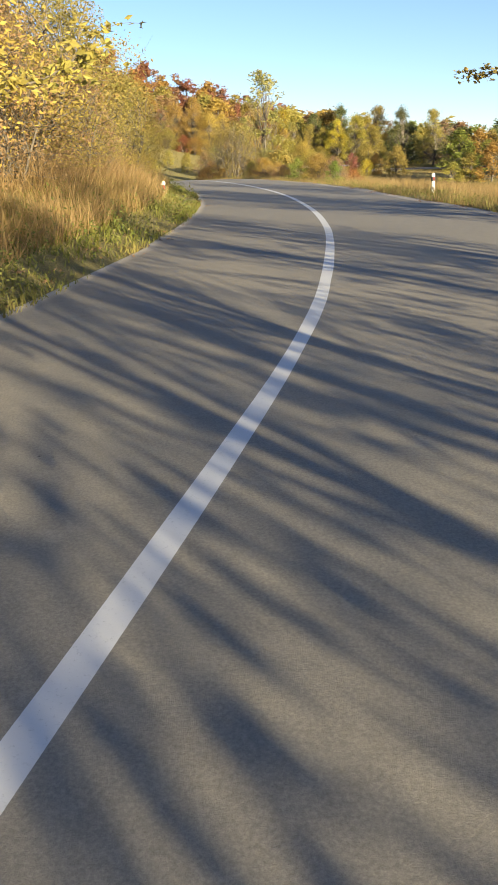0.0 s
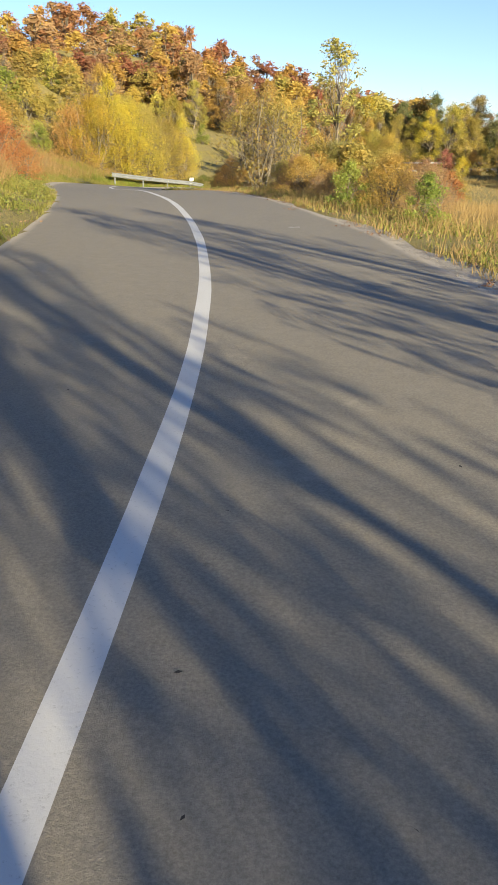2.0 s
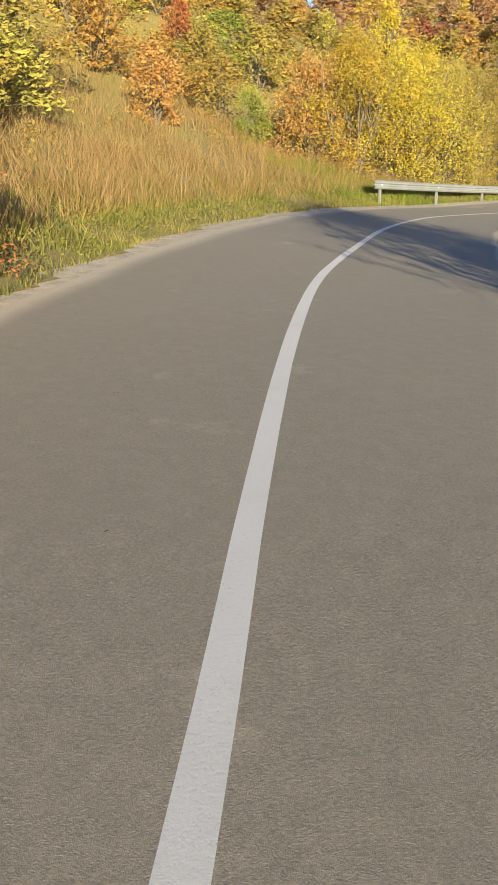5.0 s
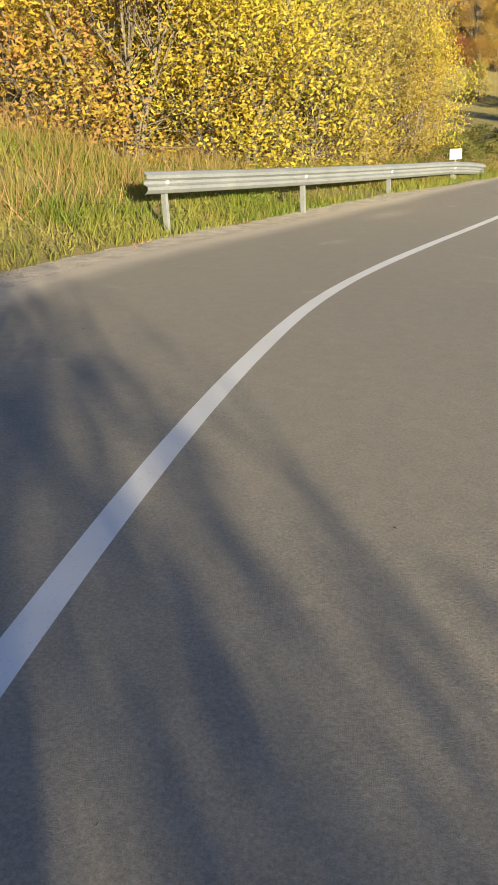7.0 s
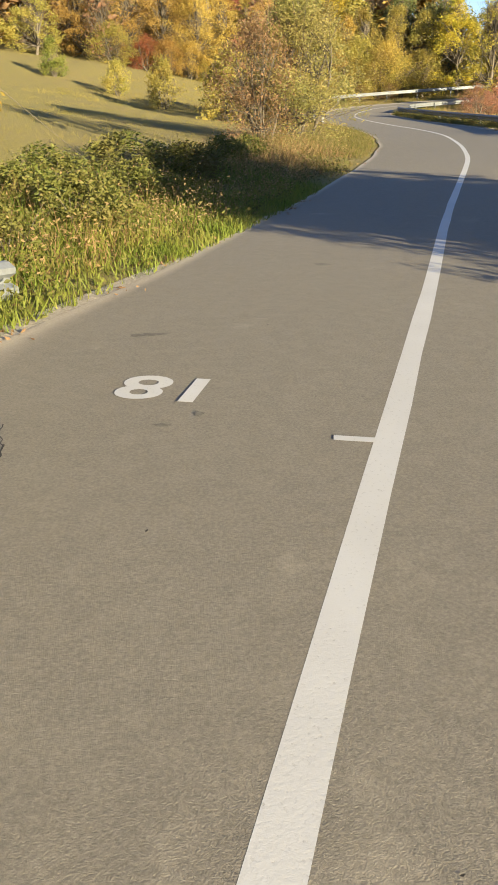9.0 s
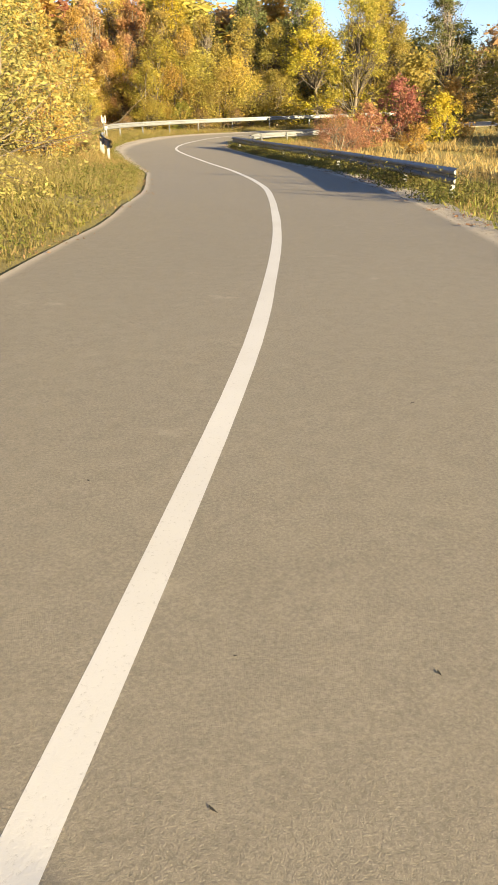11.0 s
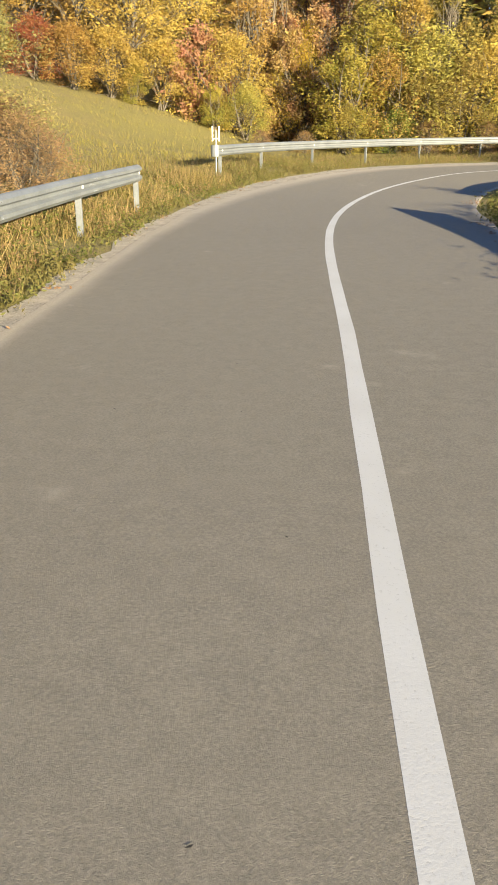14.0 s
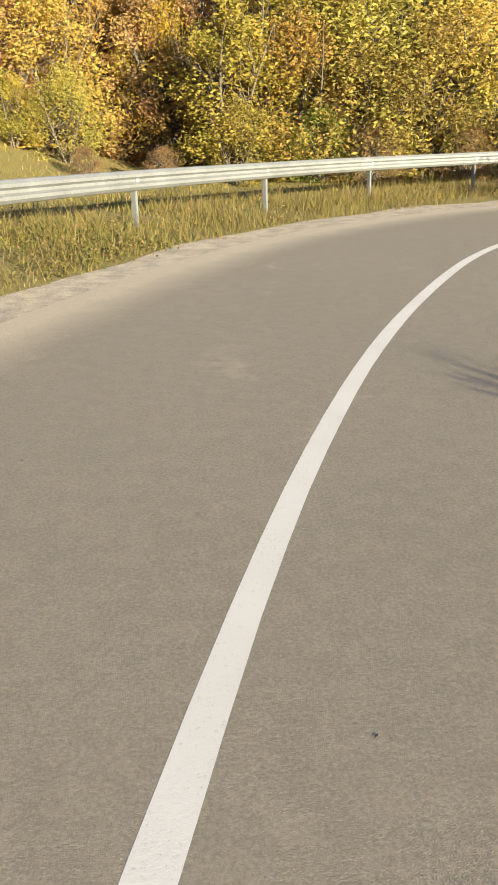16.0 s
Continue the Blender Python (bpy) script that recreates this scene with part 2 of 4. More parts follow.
# ---------- the road's line ----------
# points of the dividing line: x, y, height
LINE = [(-9.040, -35.992, -0.810), (-5.651, -17.989, -0.385), (-2.656, -5.986, -0.111), (-0.680, 1.710, 0.042), (0.307, 6.100, 0.133), (0.725, 8.794, 0.218), (1.189, 12.992, 0.319),
        (1.364, 16.999, 0.394), (1.357, 20.502, 0.440), (1.115, 25.008, 0.526), (0.474, 29.808, 0.631), (-0.455, 34.399, 0.721), (-1.690, 39.190, 0.788), (-2.961, 43.182, 0.779),
        (-3.969, 46.188, 0.736), (-5.726, 51.198, 0.562), (-7.301, 55.510, 0.406), (-8.799, 60.310, 0.289), (-9.558, 64.400, 0.202), (-10.195, 67.990, 0.085), (-10.624, 71.501, -0.077),
        (-10.731, 74.300, -0.205), (-10.674, 76.499, -0.327), (-10.382, 78.395, -0.444), (-9.914, 80.696, -0.575), (-9.480, 82.603, -0.691), (-8.805, 84.908, -0.749), (-7.751, 88.099, -0.828),
        (-6.743, 91.199, -0.944), (-5.958, 93.597, -1.033), (-4.957, 96.701, -1.132), (-3.780, 100.305, -1.220), (-2.149, 104.914, -1.177), (-0.542, 109.508, -1.099), (1.012, 115.202, -1.075),
        (2.281, 120.996, -1.056), (2.795, 123.994, -1.055), (3.128, 127.394, -1.028), (3.365, 131.497, -0.996), (3.409, 134.999, -0.957), (3.464, 139.999, -0.869), (3.454, 143.999, -0.763),
        (3.618, 147.605, -0.683), (4.085, 151.316, -0.618), (5.105, 155.820, -0.518), (6.638, 160.025, -0.394), (9.185, 164.612, -0.245), (13.500, 168.600, -0.177), (20.002, 171.492, -0.063),
        (28.999, 172.491, 0.080), (41.998, 169.993, 0.251), (59.998, 163.995, 0.442)]


def catmull(points, step):
    p = np.array([2 * np.array(points[0]) - points[1], *points, 2 * np.array(points[-1]) - points[-2]], float)
    out = []
    for a, b, c, d in zip(p[:-3], p[1:-2], p[2:-1], p[3:]):
        n = max(2, int(np.linalg.norm(c - b) / step))
        for u in np.arange(n) / n:
            out.append(0.5 * (2 * b + (c - a) * u + (2 * a - 5 * b + 4 * c - d) * u * u + (3 * b - a - 3 * c + d) * u ** 3))
    out.append(p[-2])
    out = np.array(out)
    for _ in range(6):
        out[1:-1] = (out[:-2] + 2 * out[1:-1] + out[2:]) / 4
    return out


MID = catmull(LINE, 0.5)
TAN = np.gradient(MID[:, :2], axis=0)
TAN /= np.linalg.norm(TAN, axis=1)[:, None]
RIGHT = np.stack([TAN[:, 1], -TAN[:, 0]], 1)
RIGHT_EDGE = np.interp(MID[:, 1], (0, 18, 21, 28, 38, 50, 127, 140), (3.5, 3.5, 3.15, 2.85, 2.55, 2.5, 2.6, 2.75))
# how far the asphalt reaches to the left of the line, along y
LEFT_EDGE = np.interp(MID[:, 1], (20, 36, 50, 62, 75, 84, 90, 101, 125, 145, 152, 160, 172), (2.75, 2.7, 2.85, 2.9, 3.0, 2.8, 2.55, 2.6, 2.85, 2.85, 3.0, 3.3, 3.1))
# where the grass begins beyond the shoulder
VERGE = LEFT_EDGE + np.interp(MID[:, 1], (46, 56, 66, 84, 89, 95, 136, 146, 156, 172), (0.05, 0.35, 0.55, 0.6, 0.3, 0.05, 0.12, 0.25, 0.55, 0.7))
# how much the road leans: its left side lies higher in right-hand bends
BANK = np.interp(MID[:, 1], (-10, 8, 20, 48, 55, 64, 78, 88, 96, 104, 113, 145, 152, 160, 172), (0.02, 0.015, 0, 0, 0.03, 0.055, 0.055, 0.05, 0.04, 0.024, 0.004, 0, 0.02, 0.045, 0.05))


def beside(x, y):
    """Along, across (to the right of the line) and height of the road nearest to places x, y."""
    x, y = np.atleast_1d(np.asarray(x, float)), np.atleast_1d(np.asarray(y, float))
    i = np.empty(len(x), int)
    for k in range(0, len(x), 4000):
        d = (x[k:k + 4000, None] - MID[None, :, 0]) ** 2 + (y[k:k + 4000, None] - MID[None, :, 1]) ** 2
        i[k:k + 4000] = d.argmin(1)
    off = np.stack([x, y], 1) - MID[i, :2]
    side = (off * RIGHT[i]).sum(1)
    dist = np.hypot(*off.T) * np.where(side < 0, -1, 1)
    slope = np.gradient(MID[:, 2]) / np.maximum(np.hypot(*np.gradient(MID[:, :2], axis=0).T), 1e-6)
    return i, dist, MID[i, 2] + slope[i] * np.clip((off * TAN[i]).sum(1), -0.4, 0.4) - BANK[i] * np.clip(dist, -4.5, 4)


def smooth(a, b, v):
    u = np.clip((v - a) / (b - a), 0, 1)
    return u * u * (3 - 2 * u)


def ripple(x, y):
    return (0.5 * np.sin(0.21 * x + 1.3 * np.sin(0.13 * y)) + 0.5 * np.sin(0.17 * y + 1.1 * np.sin(0.19 * x)) + 0.3 * np.sin(0.9 * x + 0.7 * y) * np.sin(0.8 * y - 0.5 * x))


def terrain(x, y):
    """Height of the ground."""
    x, y = np.atleast_1d(np.asarray(x, float)), np.atleast_1d(np.asarray(y, float))
    i, d, z = beside(x, y)
    a, b = np.maximum(0, -d - VERGE[i] - 0.3), np.maximum(0, d - RIGHT_EDGE[i] - 0.5)
    steep = 0.30 * smooth(-10, 30, y) + 0.08 - 0.34 * smooth(79, 92, y) + 0.05 * smooth(92, 110, y) + 0.05 * smooth(125, 150, y) - 0.11 * smooth(150, 176, y) * smooth(-20, 4, x)
    left = steep * 22 * (1 - np.exp(-a / 22)) + 23 * smooth(4, 46, a) * (1 - 0.85 * smooth(85, 135, y) * smooth(-80, -25, x)) * (1 - smooth(150, 220, y)) * (1 - smooth(10, 45, x)) + 1.5 * smooth(4, 17, a) * smooth(152, 182, y) * (1 - smooth(-8, 6, x))
    right = -0.10 * 18 * (1 - np.exp(-b / 18)) - 2.0 * smooth(10, 60, b) * (1 - smooth(150, 190, y))
    hill = (24 * np.exp(-((x + 80) / 70) ** 2 - ((y - 285) / 75) ** 2) + 4 * smooth(180, 250, y) * smooth(-140, -60, x) * (1 - 0.7 * smooth(0, 60, x))) * smooth(12, 60, np.abs(d))
    far = 1 - smooth(400, 1500, np.hypot(x, y - 80))
    rough = 0.12 * ripple(x, y) * smooth(0.5, 6, np.abs(d) - 2.6)
    under = np.where(np.abs(d) < 1.5, -0.12, -0.024 + 0.018 * smooth(0.0, 0.7, np.where(d < 0, -d - VERGE[i] + 0.25, d - RIGHT_EDGE[i])))
    return z + under + (left + right + hill) * far + rough


def ground_at(x, y):
    return float(terrain([x], [y])[0])


def axis_points(lo, hi, step, out):
    inner = np.arange(lo, hi + 1e-6, step)
    grow = [step * 1.5]
    while sum(grow) < out:
        grow.append(grow[-1] * 1.35)
    g = np.cumsum(grow)
    return np.concatenate([(lo - g)[::-1], inner, hi + g])


gx, gy = axis_points(-40, 36, 0.8, 3000), axis_points(-30, 200, 0.8, 3000)
X, Y = np.meshgrid(gx, gy)
Z = terrain(X.ravel(), Y.ravel())
n = len(gx)
q = (np.arange(len(gy) - 1)[:, None] * n + np.arange(n - 1)[None]).ravel()
ground = mesh_ob("ground", pydata("ground", np.stack([X.ravel(), Y.ravel(), Z], 1), np.stack([q, q + 1, q + n + 1, q + n], 1), True), GROUND)
tagged(ground, "uneven autumn grassland rising to a wooded hill", "ground", kind="structure")


def strip(name, left, right, lift, material, lo=0, hi=None, drop=(0, 0), steps=7):
    """A strip along the road between two offsets (arrays or numbers), to the right of the line positive, with skirts on its left and right."""
    idx = np.arange(lo, hi or len(MID))
    l, r = np.broadcast_to(left, len(MID))[idx], np.broadcast_to(right, len(MID))[idx]
    rows_ = []
    for u in np.linspace(0, 1, steps):
        o = l + (r - l) * u
        rows_.append(np.column_stack([MID[idx, :2] + RIGHT[idx] * o[:, None], MID[idx, 2] + lift - BANK[idx] * o]))
    if drop[0]:
        rows_.insert(0, rows_[0] - [0, 0, drop[0]])
    if drop[1]:
        rows_.append(rows_[-1] - [0, 0, drop[1]])
    v = np.stack(rows_, 1).reshape(-1, 3)
    w = len(rows_)
    f = [(i * w + k, i * w + k + 1, (i + 1) * w + k + 1, (i + 1) * w + k) for i in range(len(idx) - 1) for k in range(w - 1)]
    return mesh_ob(name, pydata(name, v, f), material)


rs = np.random.RandomState(3)


def wander(amp, period=6):
    k = rs.normal(size=len(MID) // period + 3)
    return amp * np.interp(np.arange(len(MID)), np.arange(len(k)) * period, k)


road_left, road_right = -LEFT_EDGE + wander(0.03, 3) + wander(0.05, 12), RIGHT_EDGE + wander(0.03, 3) + wander(0.05, 12)
road = strip("road", road_left, road_right, 0.0, ASPHALT, drop=(0.1, 0.1), steps=28)
SCUFFS = [(-10.9, 84.2, 0.9, 0.35, 0.5), (-8.6, 83.2, 1.2, 0.3, 0.5), (-8.2, 82.6, 0.8, 0.25, 0.45), (-12.6, 81.4, 0.9, 0.5, 0.5), (-11.2, 80.2, 0.5, 0.2, 0.45), (-5.7, 91.5, 0.9, 0.2, 0.4), (-6.2, 90.2, 0.6, 0.15, 0.4), (-3.9, 99.4, 0.7, 0.2, 0.4), (-9.2, 91.6, 0.6, 0.3, 0.5)]
# dust blown in from the shoulders: most at the edges, wide where gravel lies beside
across = np.concatenate([[0], np.linspace(0, 1, 28), [1]])[None] * (road_right - road_left)[:, None]
y_mid = MID[:, 1][:, None]
wide_left = np.interp(y_mid, (40, 54, 66, 86, 93, 132, 144, 160, 172), (0.05, 0.4, 0.75, 0.75, 0.22, 0.12, 0.4, 1.2, 1.2))
wide_right = np.interp(y_mid, (0, 10, 50, 60, 95, 100, 134, 140), (0.06, 0.08, 0.1, 0.08, 0.08, 0.16, 0.16, 0.1))
dust = np.maximum(1 - across / wide_left, 1 - ((road_right - road_left)[:, None] - across) / wide_right)
# pale scuffs of dried mud on the lay-by and the lane: x, y, length, width
for sx, sy, long, wide, amount in SCUFFS:
    k, d, _ = beside([sx], [sy])
    u, w = (np.arange(len(MID)) - k[0])[:, None] * 0.5, across + road_left[:, None] - d[0]
    dust = np.maximum(dust, amount * np.exp(-(u / long) ** 2 - (w / wide) ** 2))
layer = road.data.attributes.new("dust", "FLOAT", "POINT")
layer.data.foreach_set("value", np.clip(dust, 0, 1).ravel().astype(np.float32))
tagged(road, "grey-brown worn asphalt country road winding between verges", "road", kind="structure")
line = strip("dividing_line", -0.062 + wander(0.003, 2), 0.062 + wander(0.003, 2), 0.0004, PAINT)
tagged(line, "solid white painted dividing line, slightly worn", "road marking", kind="structure")


# ---------- plants ----------
def tube(verts, faces, pts, radii, sides=6):
    """Adds a tapering tube through pts."""
    base = len(verts)
    pts = [Vector([float(c) for c in p]) for p in pts]
    for k, (p, r) in enumerate(zip(pts, radii)):
        a = Vector(pts[min(k + 1, len(pts) - 1)]) - Vector(pts[max(k - 1, 0)])
        u = a.orthogonal().normalized()
        w = a.normalized().cross(u)
        for s in range(sides):
            c = 2 * math.pi * s / sides
            verts.append(tuple(Vector(p) + float(r) * (math.cos(c) * u + math.sin(c) * w)))
    for k in range(len(pts) - 1):
        for s in range(sides):
            b, c = base + k * sides + s, base + k * sides + (s + 1) % sides
            faces.append((b, c, c + sides, b + sides))


def bent(rg, a, b, sag, n=4):
    a, b = np.array(a, float), np.array(b, float)
    mid = rg.normal(scale=sag * np.linalg.norm(b - a), size=3)
    return [tuple(a + (b - a) * u + mid * math.sin(math.pi * u)) for u in np.linspace(0, 1, n)]


def leaf_quads(rg, centres, size, flat=0.5):
    """Leaves as folded, pointed blades of four corners round the given centres."""
    n = len(centres)
    d = rg.normal(size=(n, 3))
    d[:, 2] *= flat
    d /= np.linalg.norm(d, axis=1)[:, None]
    e = rg.normal(size=(n, 3))
    e -= (e * d).sum(1)[:, None] * d
    e /= np.linalg.norm(e, axis=1)[:, None]
    k = np.cross(d, e)
    s = size * rg.uniform(0.6, 1.3, size=(n, 1))
    v = np.stack([centres - d * s * 0.6, centres + e * s * 0.30 + k * s * 0.10 - d * s * 0.08, centres + d * s * 0.66, centres - e * s * 0.30 - d * s * 0.08 + k * s * 0.12], 1).reshape(-1, 3)
    return v, np.arange(4 * n).reshape(-1, 4)


def tree_meshes(seed, height, spread, bare, clumps, leaves, leaf, stems=1, top=0.5, clump=0.17, branch=1.0, twigs=2, core=1.6):
    """Wood and foliage of a plant. bare: share of the height with no leaves; top: how pointed it is."""
    rg = np.random.RandomState(seed)
    wv, wf, cc = [], [], []
    foot = [(rg.normal(scale=0.04 * spread), rg.normal(scale=0.04 * spread), -0.25) if stems > 1 else (0, 0, -0.25) for _ in range(stems)]
    tips = []
    for k, f in enumerate(foot):
        ang = 2 * math.pi * (k + rg.uniform()) / stems
        out = 0.0 if stems == 1 else spread * rg.uniform(0.15, 0.42)
        tip = (f[0] + out * math.cos(ang), f[1] + out * math.sin(ang), height * rg.uniform(0.78, 0.93))
        line_ = bent(rg, f, tip, 0.05, 7)
        r0 = (0.018 * height + 0.02) * branch / (1 if stems == 1 else 1.7)
        tube(wv, wf, line_, [r0 * (1 - 0.85 * u) for u in np.linspace(0, 1, 7)], 7)
        tips.append(line_)
    for c in range(clumps):
        h = bare + (1 - bare) * rg.uniform(0, 1) ** 0.85
        u = (h - bare) / (1 - bare + 1e-6)
        wide = spread * 0.5 * (math.sin(math.pi * min(1, 0.16 + 0.84 * u ** top)) ** 0.8 + 0.06)
        ang, rad = rg.uniform(0, 2 * math.pi), wide * math.sqrt(rg.uniform(0.12, 1)) * rg.uniform(0.8, 1.15)
        p = np.array([rad * math.cos(ang), rad * math.sin(ang), h * height])
        stem = tips[c % stems]
        a = stem[int(np.clip((h * 0.75) * 6, 1, 5))]
        tube(wv, wf, bent(rg, a, p, 0.09, 3), [0.006 * height * branch * s for s in (0.9, 0.5, 0.12)], 3)
        for _ in range(twigs):
            tube(wv, wf, bent(rg, (np.array(a) + p) / 2, p + rg.normal(scale=clump * spread * 0.8, size=3), 0.1, 3), [0.003 * height * branch * s for s in (0.8, 0.5, 0.15)], 3)
        cc.append(p)
    cc = np.array(cc)
    lv = None
    if leaves:
        own = rg.randint(0, clumps, leaves)
        size = clump * spread * rg.uniform(0.6, 1.25, clumps)
        off = rg.normal(size=(leaves, 3))
        off /= np.linalg.norm(off, axis=1)[:, None]
        off *= rg.uniform(0.15, 1, (leaves, 1)) ** 0.5 * size[own][:, None]
        off[:, 2] *= 0.75
        pts = cc[own] + off
        pts[:, 2] = np.maximum(pts[:, 2], 0.04)
        lv = leaf_quads(rg, pts, leaf)
        # broad sprays inside the clumps close the crown
        inner = rg.randint(0, clumps, leaves // 6)
        deep = cc[inner] * (0.86, 0.86, 0.97) + rg.normal(size=(len(inner), 3)) * size[inner][:, None] * 0.32
        deep[:, 2] = np.maximum(deep[:, 2], 0.1)
        dv, df = leaf_quads(rg, deep, leaf * core)
        lv = (np.concatenate([lv[0], dv]), np.concatenate([lv[1], df + len(lv[0])]))
    return (wv, wf), lv


Kind = collections.namedtuple("Kind", "name label category material leaf_name prototypes")
KINDS = {}


def plant_kind(key, name, label, category, material, variants, leaf_name="crown", **shape):
    protos = []
    for s in range(variants):
        (wv, wf), lv = tree_meshes(sum(map(ord, key)) * 7 + s, **shape)
        wood = pydata("trunk", wv, wf, True)
        wood.materials.append(BARK)
        leaves = None
        if lv is not None:
            leaves = pydata(leaf_name, lv[0], lv[1])
            leaves.materials.append(material)
        protos.append((wood, leaves, shape["height"]))
    KINDS[key] = Kind(name, label, category, material, leaf_name, protos)


plant_rng = np.random.RandomState(11)


def plant(key, x, y, height, wide=1.0, label="", sink=0.0, group=""):
    """Sets one plant of a kind on the ground, with the given height."""
    k = KINDS[key]
    wood, leaves, h0 = k.prototypes[plant_rng.randint(len(k.prototypes))]
    s = height / h0
    root = new(k.name)
    root.empty_display_size = 0.2
    root.matrix_world = Matrix.LocRotScale((x, y, ground_at(x, y) - sink), Euler((plant_rng.normal(0, 0.03), plant_rng.normal(0, 0.03), plant_rng.uniform(0, 6.28))), (s * wide, s * wide, s))
    tagged(root, label or k.label, k.category, group)
    part("trunk" if k.category == "tree" else "stem", wood, BARK, root)
    if leaves is not None:
        part(k.leaf_name, leaves, k.material, root)
    return root


WALL = dict(height=10, spread=6.5, bare=0.01, clumps=95, leaves=7600, leaf=0.165, top=0.6, clump=0.13, core=1.35)
TREE = dict(height=10, spread=7, bare=0.10, clumps=70, leaves=6500, leaf=0.24, top=0.7)
MIDDLE = dict(height=8, spread=6, bare=0.02, clumps=44, leaves=1700, leaf=0.34, core=2.0, top=0.7, twigs=1)
FAR = dict(height=10, spread=7.0, bare=0.03, clumps=26, leaves=780, leaf=0.5, core=2.4, top=0.75, clump=0.2, twigs=0)
BUSH = dict(height=4, spread=4.6, bare=0.01, clumps=60, leaves=6200, leaf=0.098, stems=6, top=0.8, twigs=1, core=1.2)
SHRUB = dict(height=4, spread=4.6, bare=0.01, clumps=54, leaves=2400, leaf=0.19, stems=5, top=0.8, twigs=0)
SPARSE = dict(core=1.0, height=8, spread=6, bare=0.10, clumps=50, leaves=1350, leaf=0.15, top=0.7, clump=0.10)
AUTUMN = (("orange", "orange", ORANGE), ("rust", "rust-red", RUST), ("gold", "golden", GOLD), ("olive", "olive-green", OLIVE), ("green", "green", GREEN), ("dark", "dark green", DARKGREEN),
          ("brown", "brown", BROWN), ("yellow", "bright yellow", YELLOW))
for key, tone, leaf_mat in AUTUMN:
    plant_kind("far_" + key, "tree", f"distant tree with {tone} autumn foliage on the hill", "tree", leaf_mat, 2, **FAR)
    plant_kind("mid_" + key, "tree", f"tree with {tone} autumn foliage in the wood", "tree", leaf_mat, 2, **MIDDLE)
for key, tone, leaf_mat in AUTUMN:
    if key not in ("green", "brown"):
        plant_kind("wall_" + key, "tree", f"leafy tree with {tone} foliage at the edge of the wood", "tree", leaf_mat, 2, **WALL)
plant_kind("wall_pale", "tree", "leafy tree with yellow-green foliage at the edge of the wood", "tree", LIME, 1, **WALL)
plant_kind("oak", "oak_tree", "broad oak with golden-brown autumn leaves above the meadow", "tree", GOLD, 2, **{**WALL, "spread": 8.5, "bare": 0.06})
plant_kind("sparse", "tree", "thin roadside tree with few olive leaves", "tree", OLIVE, 2, **SPARSE)
plant_kind("slender", "slender_tree", "slender tall tree with sparse pale yellow-green leaves", "tree", PALE, 1, **{**TREE, "spread": 4.2, "clumps": 46, "leaves": 2000, "bare": 0.4, "leaf": 0.17, "core": 1.2, "clump": 0.12, "branch": 0.5})
plant_kind("bare", "bare_tree", "leafless grey-brown tree with fine twigs", "tree", BROWN, 2, **{**MIDDLE, "leaves": 350, "clumps": 90, "twigs": 3})
for key, name, label, leaf_mat in (
        ("yellowbush", "yellow_shrub", "dense shrub of bright yellow leaves", YELLOW), ("goldbush", "golden_shrub", "shrub with golden-brown autumn leaves", GOLD),
        ("olivebush", "olive_shrub", "shrub with olive-green and yellow leaves", OLIVE), ("greenbush", "green_shrub", "green leafy shrub on the verge", GREEN),
        ("orangebush", "orange_shrub", "shrub with orange autumn leaves", ORANGE), ("rustbush", "rust_red_shrub", "low shrub with rust-red autumn leaves", BRACKEN)):
    plant_kind(key, name, label, "shrub", leaf_mat, 2, "foliage", **({**BUSH, "leaves": 13500, "leaf": 0.07, "clumps": 90, "core": 1.0} if key == "yellowbush" else BUSH))
    plant_kind("s_" + key, name, label, "shrub", leaf_mat, 2, "foliage", **SHRUB)
plant_kind("crimsonbush", "crimson_shrub", "twiggy shrub with dull crimson leaves behind the guardrail", "shrub", CRIMSON, 1, "foliage", **{**BUSH, "leaves": 6000, "twigs": 4})
plant_kind("s_crimsonbush", "crimson_shrub", "shrub with dull crimson leaves in the wood", "shrub", CRIMSON, 1, "foliage", **SHRUB)
plant_kind("fineolive", "olive_shrub", "tall shrub with small olive-yellow leaves on the bank", "shrub", OLIVE, 2, "foliage", **{**BUSH, "leaves": 13000, "leaf": 0.062, "clumps": 90, "core": 1.3})
plant_kind("finegold", "golden_shrub", "tall shrub with small golden-brown leaves on the bank", "shrub", GOLD, 1, "foliage", **{**BUSH, "leaves": 13000, "leaf": 0.062, "clumps": 90, "core": 1.3})
plant_kind("thinbush", "thin_shrub", "thin twiggy shrub with few leaves", "shrub", OLIVE, 2, "foliage", **{**BUSH, "leaves": 1500, "leaf": 0.10, "twigs": 3, "core": 1.0})
plant_kind("rosebush", "rose_brown_shrub", "tall half-bare shrub with rose-brown leaves in the wood", "shrub", ROSE, 1, "foliage", **{**WALL, "height": 8, "spread": 5.5, "stems": 4, "twigs": 3})
plant_kind("limebush", "yellow_green_shrub", "upright shrub with yellow-green leaves at the wood's edge", "shrub", LIME, 2, "foliage", **{**BUSH, "height": 5, "spread": 3.8, "leaves": 7000})
plant_kind("brownbush", "brown_shrub", "twiggy half-bare shrub with brown leaves", "shrub", BROWN, 1, "foliage", **{**BUSH, "leaves": 6000, "leaf": 0.082, "twigs": 4})
plant_kind("willow", "willow_shrub", "tall many-stemmed willow shrub with dull grey-green leaves", "shrub", SAGE, 1, "foliage", **{**BUSH, "height": 5, "spread": 4.4, "leaves": 24000, "leaf": 0.07, "clumps": 100, "bare": 0.02, "twigs": 3})
